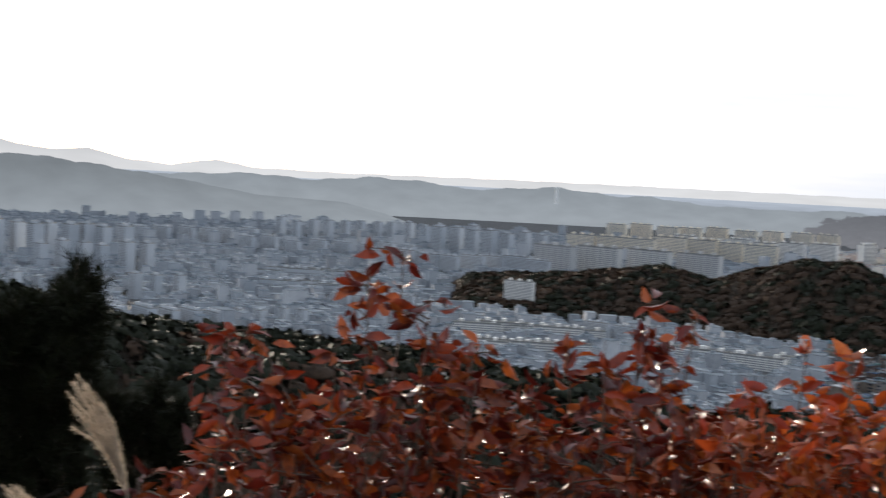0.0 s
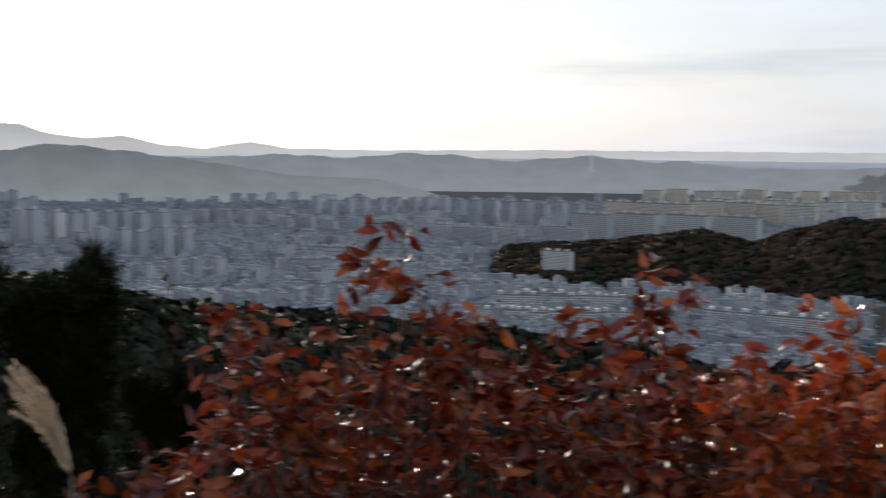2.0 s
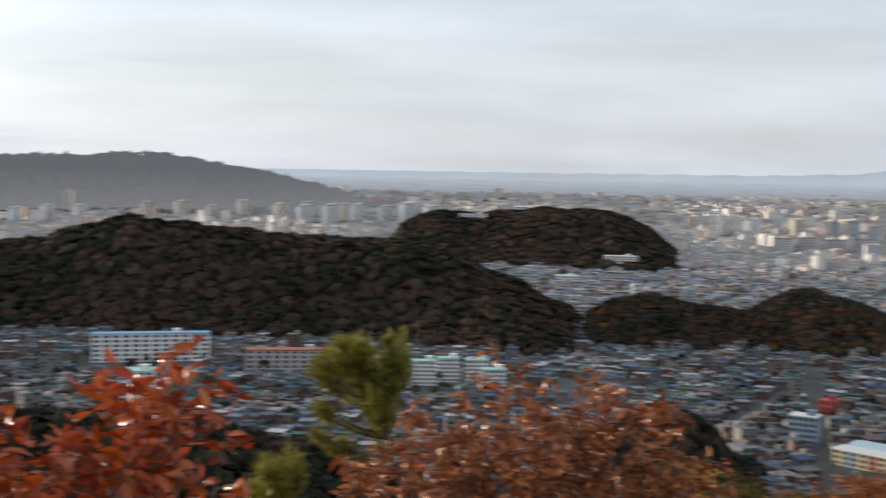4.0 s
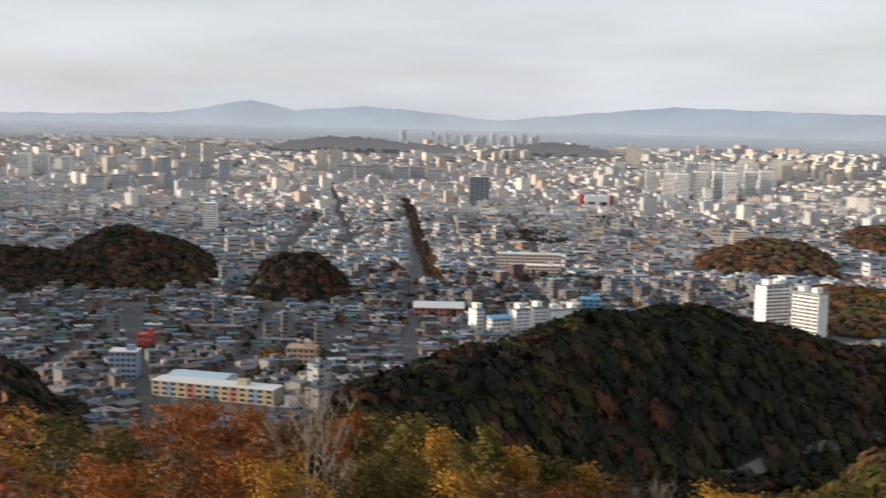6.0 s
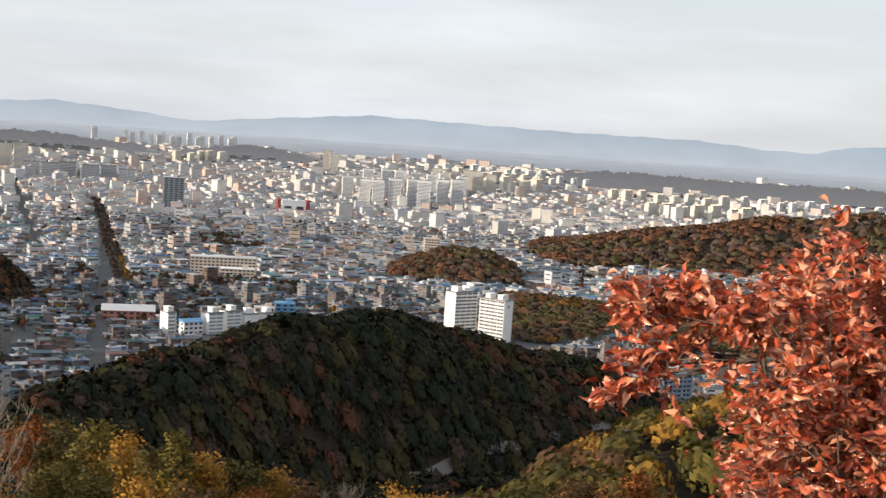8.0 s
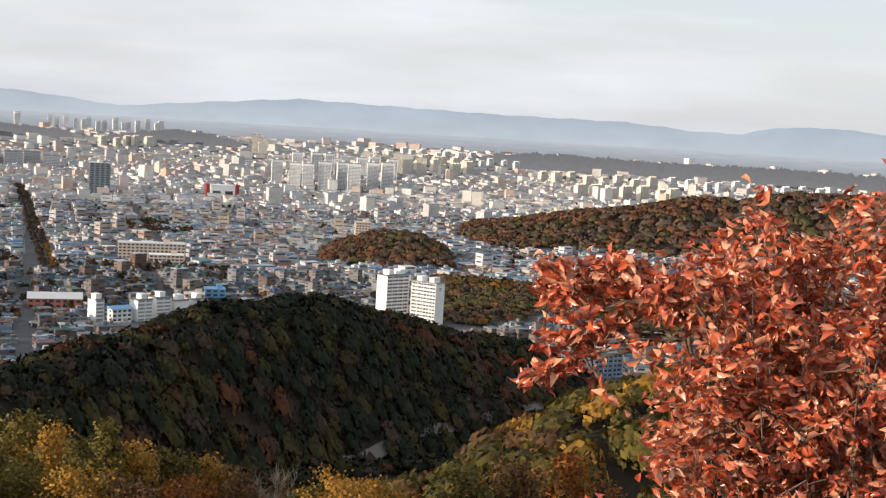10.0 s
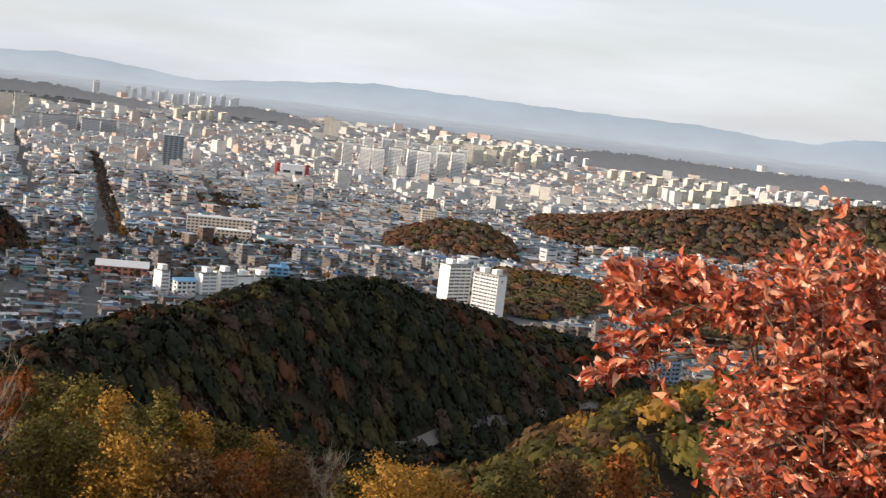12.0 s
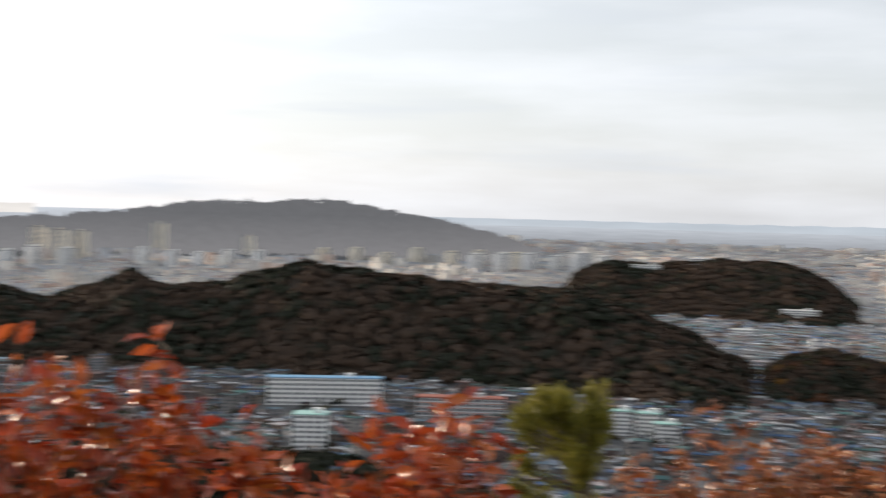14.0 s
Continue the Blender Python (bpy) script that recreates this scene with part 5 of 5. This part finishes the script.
def tree(az, el, r, wide, kind, seed, label):
    """A slope tree: trunk, limbs, and a crown of leaf clumps; a bare one has twigs in their place."""
    rng, nr = random.Random(seed), np.random.default_rng(seed)
    x, y = spot(az, r)
    z = ground_at(x, y)[0] - 0.1
    tall = aim(az, el, r).z - z
    ob = empty("tree", pose(x, y, z), label, "tree", "trees of the near slope")
    lean = Vector((rng.gauss(0, 0.03), rng.gauss(0, 0.03), 1)) * tall
    trunk = bend((0, 0, 0), lean * 0.93, 0, 9, 0.12, rng)
    part("trunk", tube_mesh("trunk", [(trunk, [(0.08 if kind == "bare" else 0.16) * tall / 10 * (1 - 0.85 * i / 8) for i in range(9)])], M_TWIG if kind == "bare" else M_BARK, 7), ob)
    clumps, twigs = [], []
    for k in range(13):
        t = 0.3 + 0.66 * k / 12
        i = min(int(t * 8), 7)
        root = trunk[i].lerp(trunk[i + 1], t * 8 - i)
        a = k * 2.4 + rng.uniform(-0.4, 0.4)
        reach = wide * 0.5 * (1.05 - 0.75 * max(0, (t - 0.45)) / 0.55) * rng.uniform(0.65, 1.1)
        end = root + Vector((math.cos(a) * reach, math.sin(a) * reach, reach * (rng.uniform(1.2, 2.4) if kind == "bare" else rng.uniform(0.5, 1.1))))
        if end.z > tall:
            end.z = tall * rng.uniform(0.94, 1.0)
        pts = bend(root, end, -0.1, 6, 0.06, rng)
        part("limb", tube_mesh("limb", [(pts, [(0.03 if kind == "bare" else 0.06) * tall / 10 * (1 - 0.8 * j / 5) for j in range(6)])], M_TWIG if kind == "bare" else M_BARK, 5), ob)
        for j in range(5):
            q = pts[2].lerp(pts[5], rng.random())
            clumps.append(q + Vector((rng.gauss(0, 1), rng.gauss(0, 1), rng.gauss(0, 1))) * wide * 0.07)
            for _ in range(3):
                e = q + Vector((rng.gauss(0, 0.5), rng.gauss(0, 0.5), rng.uniform(0.5, 1.4))) * wide * 0.13
                twigs.append((bend(q, e, 0.02, 4, 0.03, rng), [0.02, 0.016, 0.011, 0.006]))
    if kind == "bare":
        tagged(part("twig_spray", tube_mesh("twig_spray", twigs, M_TWIG, 4), ob), kind="stuff")
        return ob
    clumps.append(Vector(trunk[-1]))
    n = 60
    c = np.repeat(np.array([tuple(p) for p in clumps]), n, 0)
    c = c + nr.normal(size=c.shape) * wide * np.array([0.062, 0.062, 0.05])
    c[:, 2] = np.minimum(c[:, 2], tall + nr.random(len(c)) * 0.3)
    out = c - np.array([0, 0, tall * 0.55])
    out = out * np.array([1 / wide, 1 / wide, 0.8 / tall]) + 0.12 * nr.normal(size=c.shape)
    near_c = c - np.repeat(np.array([tuple(p) for p in clumps]), n, 0)
    out = out / np.linalg.norm(out, axis=1, keepdims=True) + near_c / (np.linalg.norm(near_c, axis=1, keepdims=True) + 1e-6)
    out /= np.linalg.norm(out, axis=1, keepdims=True) + 1e-6
    turn = leaf_frames(len(c), nr, 0.0) * (0.22 * (0.6 + 0.7 * nr.random(len(c))) * r / 75)[:, None, None]
    v = np.einsum("nij,kj->nki", turn, SPRAY_V) + c[:, None]
    against = (turn[:, :, 2] * out).sum(1) < 0
    v[against] = v[against][:, ::-1]
    crown = mesh_from("crown", v.reshape(-1, 3), np.arange(len(c) * 4).reshape(-1, 4), [TREE_LEAF[kind]], None, True, np.repeat(out, 4, 0))
    tagged(part("crown", crown, ob), kind="stuff")
    return ob


rng = random.Random(90)
WORDS = {"russet": "slope tree with orange russet autumn leaves", "gold": "slope tree with golden autumn leaves", "olive": "slope tree with sunlit olive leaves",
         "green": "slope tree with yellow-green leaves", "brown": "slope tree with sunlit brown leaves", "bare": "bare grey tree with fine upright twigs"}
for az, el, r, wide, kind in (
        (-4.6, -13.0, 62, 6, "gold"), (-2.6, -13.3, 66, 6, "olive"), (-0.6, -13.8, 70, 6, "brown"), (0.8, -13.9, 64, 5, "olive"), (2.6, -13.1, 72, 7, "russet"), (4.6, -12.9, 76, 7, "russet"),
        (6.2, -13.0, 70, 6, "russet"), (7.4, -13.3, 64, 5, "brown"), (8.7, -12.3, 58, 5, "bare"), (10.1, -13.4, 55, 4, "bare"), (10.8, -13.4, 74, 6, "russet"), (12.3, -13.5, 70, 6, "olive"),
        (13.4, -13.6, 66, 5, "green"), (14.9, -13.9, 64, 4.5, "gold"), (16.2, -14.6, 62, 5, "olive"), (17.3, -13.3, 60, 2.6, "green"), (18.3, -14.6, 62, 4.5, "gold"), (19.8, -15.2, 66, 5, "olive"),
        (21.4, -15.6, 68, 5, "gold"), (23.2, -16.0, 66, 5, "brown"), (24.6, -16.1, 62, 4, "bare"), (26.4, -16.3, 58, 4, "olive"), (27.9, -16.0, 40, 3.4, "gold"), (29.4, -16.1, 42, 3.2, "gold"), (31.2, -16.8, 44, 3.5, "russet"),
        (0.0, -15.3, 50, 5, "russet"), (3.2, -15.0, 54, 5, "brown"), (5.6, -15.2, 52, 5, "russet"), (7.6, -15.4, 48, 4, "gold"), (11.6, -15.3, 50, 4.5, "olive"), (13.6, -15.6, 50, 4.5, "green"),
        (16.0, -16.2, 48, 4.5, "gold"), (18.6, -16.4, 48, 4, "brown"), (20.6, -16.6, 50, 4, "russet"), (-6.5, -14.4, 58, 5, "brown"), (-8.5, -14.6, 62, 6, "olive"), (33.6, -15.6, 70, 5, "olive"), (35.6, -15.0, 76, 6, "brown"), (38.2, -14.4, 80, 6, "russet")):
    tree(az, el, r, wide, kind, int(az * 10) + 1000, WORDS[kind])

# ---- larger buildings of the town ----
# Shade put into the paint: darker, bluer colours for the nearest houses.
M_WALL1 = material("shaded house wall paint", [(0.32, 0.31, 0.30), (0.15, 0.14, 0.13), (0.24, 0.23, 0.22), (0.13, 0.085, 0.07), (0.21, 0.18, 0.15), (0.12, 0.065, 0.05), (0.17, 0.175, 0.18), (0.50, 0.49, 0.48)], 0.8, 0.4, 0.12)
M_ROOF1 = material("shaded house roof coating", [(0.12, 0.12, 0.125), (0.05, 0.09, 0.12), (0.22, 0.22, 0.22), (0.035, 0.075, 0.15), (0.08, 0.08, 0.085), (0.05, 0.10, 0.095), (0.16, 0.155, 0.15), (0.11, 0.045, 0.035), (0.48, 0.48, 0.48)], 0.7, 0.4, 0.12)
M_TAN = material("tan brick facing", [(0.32, 0.22, 0.16), (0.38, 0.27, 0.20)], 0.8, 0.2, 0.2)
M_SLATE = material("slate grey facing", [(0.16, 0.19, 0.21), (0.20, 0.23, 0.25)], 0.6, 0.1, 0.2)
M_PALEBLUE = material("pale blue metal roof", [(0.26, 0.38, 0.45), (0.33, 0.45, 0.52), (0.30, 0.41, 0.47)], 0.4, 0.15, 0.2)
M_YELLOWPAINT = material("yellow cream paint", [(0.34, 0.29, 0.19), (0.40, 0.35, 0.24)], 0.7, 0.2, 0.2)


def box_mesh(name, sx, sy, sz, mat, z=0.0):
    b = Boxes()
    b.add(0, 0, z, sx, sy, sz)
    return b.mesh(name, [mat])


def gable_mesh(name, sx, sy, rise, mat, hip=0.0):
    """A pitched roof with eaves; hip draws the ridge in at both ends."""
    x, y = sx / 2, sy / 2
    v = [(-x, -y, 0), (x, -y, 0), (x, y, 0), (-x, y, 0), (-x + hip, 0, rise), (x - hip, 0, rise), (-x, -y, -0.25), (x, -y, -0.25), (x, y, -0.25), (-x, y, -0.25)]
    me = bpy.data.meshes.new(name)
    me.from_pydata(v, [], [(0, 1, 5, 4), (2, 3, 4, 5), (3, 0, 4), (1, 2, 5), (6, 7, 1, 0), (7, 8, 2, 1), (8, 9, 3, 2), (9, 6, 0, 3), (9, 8, 7, 6)])
    me.materials.append(mat)
    return me


def hall(label, az, r, turn, sx, sy, floors, wall, roof, bays, category="building", pitched=0.0, storey=3.3, trim=None, z=None):
    """A public building: wall, roof, and single windows on its long faces and ends."""
    ob = empty("town_building", place(az, r, turn, z), label, category)
    h = floors * storey
    part("wall", box_mesh("wall", sx, sy, h + 3, wall, -3), ob)
    if pitched:
        part("roof", gable_mesh("roof", sx + 1.2, sy + 1.2, pitched, roof, 0.0), ob, m=pose(0, 0, h + 0.25))
    else:
        top = part("roof", box_mesh("roof", sx + 0.8, sy + 0.8, 0.6, roof), ob, m=pose(0, 0, h))
        part("roof_hut", box_mesh("roof_hut", min(6, sx * 0.3), min(5, sy * 0.5), 3, wall), top, m=pose(sx * 0.22, 0, 0.6))
    w = sx / bays
    pane = box_mesh("window", w * 0.62, 0.12, storey * 0.5, M_GLASS)
    side = box_mesh("window", 0.12, sy * 0.22, storey * 0.5, M_GLASS)
    for k in range(floors):
        for i in range(bays):
            part("window", pane, ob, m=pose(-sx / 2 + w * (i + 0.5), -sy / 2 - 0.02, k * storey + 1.1))
        for i in (-0.25, 0.25):
            part("window", side, ob, m=pose(-sx / 2 - 0.02, sy * i, k * storey + 1.1))
        if trim:
            part("string_course", box_mesh("string_course", sx + 0.3, sy + 0.3, 0.45, trim), ob, m=pose(0, 0, k * storey + storey - 0.45))
    return ob


school = hall("long three-storey school with yellow walls and painted panels", 4.15, 706, -30, 74, 13, 3, M_YELLOWPAINT, M_GREY, 14, "school", 0, 2.9)
for i, paint in enumerate((M_BALCONY, M_TERRA, M_BALCONY, M_TERRA, M_BALCONY)):
    part("panel", box_mesh("panel", 5.2, 0.08, 8.4, paint), school, "painted wall panel", pose(-26 + 13 * i, -6.53, 0.1))
hall("school gymnasium with a pale blue metal roof", 3.5, 737, -30, 36, 20, 2, M_WHITE, M_PALEBLUE, 6, "school", 1.8, 3.4)
hall("low hall with a dark blue roof beside the white flats", 16.9, 948, 14, 16, 12, 3, M_WHITE, M_BLUEPAINT, 4, "building", 2.0, 3.2)
hall("bright blue clad building behind the hill", 21.1, 1045, -16, 16, 14, 4, M_BLUEPAINT, M_BLUEPAINT, 3, "building", 0, 3.2)
hall("sandy brown building beside the blue one", 20.2, 1035, -16, 16, 12, 3, M_BEIGE, M_BEIGE, 4, "building", 0, 3.2)
hall("square house faced in bright red panels", 1.05, 862, -20, 10, 9, 3, M_REDPAINT, M_REDPAINT, 3, "building")
hall("long beige office building with a flat roof", 18.25, 1345, -16, 68, 18, 5, M_BEIGE, M_GREY, 16, "office building")
hall("lower beige wing beside the long office building", 18.9, 1300, -16, 34, 14, 3, M_BEIGE, M_WHITE, 8, "office building")
hall("black and white striped office tower", 3.8, 1728, -13, 17, 15, 11, M_WHITE, M_WHITE, 4, "office tower", trim=M_SLATE)
hall("dark glass office tower", 15.9, 2125, -13, 33, 24, 15, M_SLATE, M_GREY, 4, "office tower", 0, 3.6)
hall("white department store with a dark glass front", 21.2, 2200, -10, 42, 24, 1, M_WHITE, M_WHITE, 2, "shop", 0, 21)
for a in (20.55, 21.85):
    hall("red end bay of the white store", a, 2200, -10, 5, 22, 5, M_REDPAINT, M_REDPAINT, 2, "shop", 0, 4.4)
hall("long white school with blue roof edge and window piers", -29.3, 1030, 29, 92, 14, 6, M_WHITE, M_BLUEPAINT, 12, "school", 0, 3.7)
hall("long grey school with brown red roof bands", -23.1, 985, 22, 68, 14, 4, M_GREY, M_TERRA, 10, "school", 0, 3.7, trim=M_TERRA)
for a, r, fl in ((-18.2, 905, 5), (-17.0, 915, 6), (-15.9, 930, 6), (-14.6, 925, 6), (-13.8, 900, 5)):
    hall("low white flats with a pale green roof", a, r, 18, 17, 11, fl, M_WHITE, M_TEAL, 6, "apartment building", 0, 2.9)
hall("white block with green roof band and blank end", -29.9, 842, 26, 22, 16, 7, M_WHITE, M_TEAL, 4, "building", 0, 3.3)
hall("beige tower standing among low houses", 27.6, 1655, -20, 20, 16, 7, M_BEIGE, M_BEIGE, 5, "office building")
hall("brick-red market hall with a rounded white gable", 14.2, 1012, -14, 40, 24, 2, M_TERRA, M_GREY, 8, "market hall", 3.5, 3.8)
hall("tan block of flats", 8.0, 792, -18, 18, 14, 4, M_TAN, M_TAN, 5, "building")
hall("grey blue office among the houses", 0.1, 768, -12, 16, 12, 5, M_BALCONY, M_GREY, 5, "office building")
hall("white and blue low block by the valley road", 37.6, 690, 2, 6, 8, 3, M_WHITE, M_BLUEPAINT, 2, "building", z=9.5)
for a, el, sx in ((-14.9, -3.85, 46), (-12.6, -3.75, 34), (-9.4, -3.5, 40), (-8.2, -4.35, 52), (-10.6, -5.0, 30)):
    hall("long white college building on the wooded hill", a, plain_r(el) - 60, 10, sx, 14, 3, M_WHITE, M_WHITE, 10, "college")
tower = empty("memorial_tower", Matrix.Translation(aim(-58.2, -1.1, 3380)), "slim white tower standing on the far hill", "tower")
part("shaft", tube_mesh("shaft", [([(0, 0, -10), (0, 0, 10), (0, 0, 40)], [4.6, 4.2, 3.4])], M_WHITE, 10), tower)
part("crown", tube_mesh("crown", [([(0, 0, 40), (0, 0, 43), (0, 0, 46)], [5.0, 5.0, 1.0])], M_WHITE, 10), tower)


# ---- roads in the side valley, street trees ----
def meet(az, el):
    """Where a line of sight meets the ground."""
    rr = np.arange(90, 2500, 1.0)
    z = land(np.full(rr.shape, float(az)), rr)[0]
    under = np.nonzero(z > EYE.z + rr * math.tan(radians(el)))[0]
    return float(rr[under[0]]) if len(under) else 2500.0


def lane(name, stops, width, mat, label):
    """A strip of road laid over the ground through stops of heading and distance."""
    t = np.linspace(0, len(stops) - 1, 60)
    a = np.interp(t, range(len(stops)), [s[0] for s in stops])
    r = np.interp(t, range(len(stops)), [s[1] for s in stops])
    x, y = r * np.sin(np.radians(a)), r * np.cos(np.radians(a))
    dx, dy = np.gradient(x), np.gradient(y)
    k = np.hypot(dx, dy) + 1e-6
    v = []
    for s in (-0.5, 0.5):
        px, py = x + dy / k * width * s, y - dx / k * width * s
        pz = land(np.degrees(np.arctan2(px, py)), np.hypot(px, py))[0] + 0.6
        v.append(np.stack([px, py, pz], -1))
    v = np.stack(v, 1).reshape(-1, 3)
    f = [(2 * j, 2 * j + 1, 2 * j + 3, 2 * j + 2) for j in range(59)]
    return tagged(new(name, mesh_from(name, v, f, [mat])), label, "road", kind="structure")


M_LANE = material("pale concrete lane", [(0.12, 0.11, 0.10), (0.18, 0.165, 0.15)], 0.9, 0.2, 0.3)
lane("road_valley", [(24.5, meet(24.5, -16.4)), (28.0, meet(28.0, -15.6)), (31.8, meet(31.8, -13.9)), (34.5, meet(34.5, -13.1)), (37.2, meet(37.2, -12.4))], 4, M_LANE, "pale lane winding up the shaded side valley")

road_trees = []
rng = random.Random(33)
x0, y0, x1, y1, w = ROAD_LINES[0]
for i in range(150):
    t = (i // 2) / 75
    side = (-0.42, 0.42)[i % 2]
    k = math.hypot(x1 - x0, y1 - y0)
    px = x0 + (x1 - x0) * t + (y1 - y0) / k * w * side
    py = y0 + (y1 - y0) * t - (x1 - x0) / k * w * side
    road_trees.append((px, py, ground_at(px, py)[0], 4.0 * rng.uniform(0.6, 1.2), 8 * rng.uniform(0.7, 1.2), (3 if t < 0.18 else 1) if side > 0 else 1))
crowns("street_trees_avenue", road_trees, 34, 0.3, "brown and yellow street trees along the avenue", list(LEAF_KINDS), LEAF)
yards = []
for a0, a1, e0, e1, n, kinds in ((15.4, 20.0, -5.15, -5.75, 130, (1, 1, 0, 2)), (6.4, 7.3, -11.05, -11.25, 10, (3, 3)), (10.2, 12.5, -6.9, -7.4, 60, (1, 0, 2)), (13.5, 22, -7.2, -7.35, 70, (1, 0, 2)),
                                 (33.5, 46, -5.3, -6.6, 220, (0, 1, 2)), (-8, 9, -7.6, -12.0, 160, (1, 2, 4, 0)), (9, 24, -7.6, -9.6, 120, (1, 2, 4, 0, 3)), (-48, -12, -8.6, -11.5, 200, (4, 1, 2)), (-20, 45, -3.2, -5.5, 420, (1, 2, 4, 0)), (-90, -60, -4.5, -7.0, 260, (4, 1, 2))):
    for _ in range(n):
        a, r = rng.uniform(a0, a1), plain_r(rng.uniform(e1, e0))
        px, py = spot(a, r)
        z, up = ground_at(px, py)
        if up < 3 and not on_road(px, py, 2):
            yards.append((px, py, z, rng.uniform(2.5, 4.6), rng.uniform(5, 10), rng.choice(kinds)))
crowns("town_trees", yards, 22, 0.32, "scattered brown and evergreen trees among the houses", list(LEAF_KINDS), LEAF)


# ---- houses near the foot of the hill, one by one ----
def house(w, d, floors, pitched, label):
    ob = empty("house", pose(0, 0, 0), label, "house", "houses at the foot of the hill")
    h = floors * 2.8
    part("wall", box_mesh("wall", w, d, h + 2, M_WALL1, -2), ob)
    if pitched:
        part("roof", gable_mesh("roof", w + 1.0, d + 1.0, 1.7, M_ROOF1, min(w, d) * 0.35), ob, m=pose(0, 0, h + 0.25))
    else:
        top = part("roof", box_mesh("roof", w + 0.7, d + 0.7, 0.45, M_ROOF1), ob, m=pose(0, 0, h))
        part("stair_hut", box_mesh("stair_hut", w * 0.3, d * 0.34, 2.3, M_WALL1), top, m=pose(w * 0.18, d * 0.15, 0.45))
    pane = box_mesh("window", w * 0.24, 0.1, 1.3, M_GLASS)
    for k in range(min(floors, 3)):
        for i in (-0.27, 0.27):
            part("window", pane, ob, m=pose(w * i, -d / 2 - 0.02, k * 2.8 + 0.9))
    part("door", box_mesh("door", 1.0, 0.1, 2.0, M_TERRA), ob, m=pose(0, -d / 2 - 0.02, 0))
    return ob


LABELS = {0: "small flat-roofed house in a crowded row", 1: "small house with a pitched tiled roof"}
stock_houses = {}
for x, y, z, w, d, floors, turn, luck in nearest:
    key = (round(w / 2.5), round(d / 2.5), min(floors, 4), 1 if luck < 0.35 and floors < 3 else 0)
    m = pose(x, y, z, 0, 0, math.degrees(turn))
    if key in stock_houses:
        copy_thing(stock_houses[key], m)
    else:
        stock_houses[key] = house(key[0] * 2.5, key[1] * 2.5, key[2], key[3], LABELS[key[3]])
        stock_houses[key].matrix_basis = m
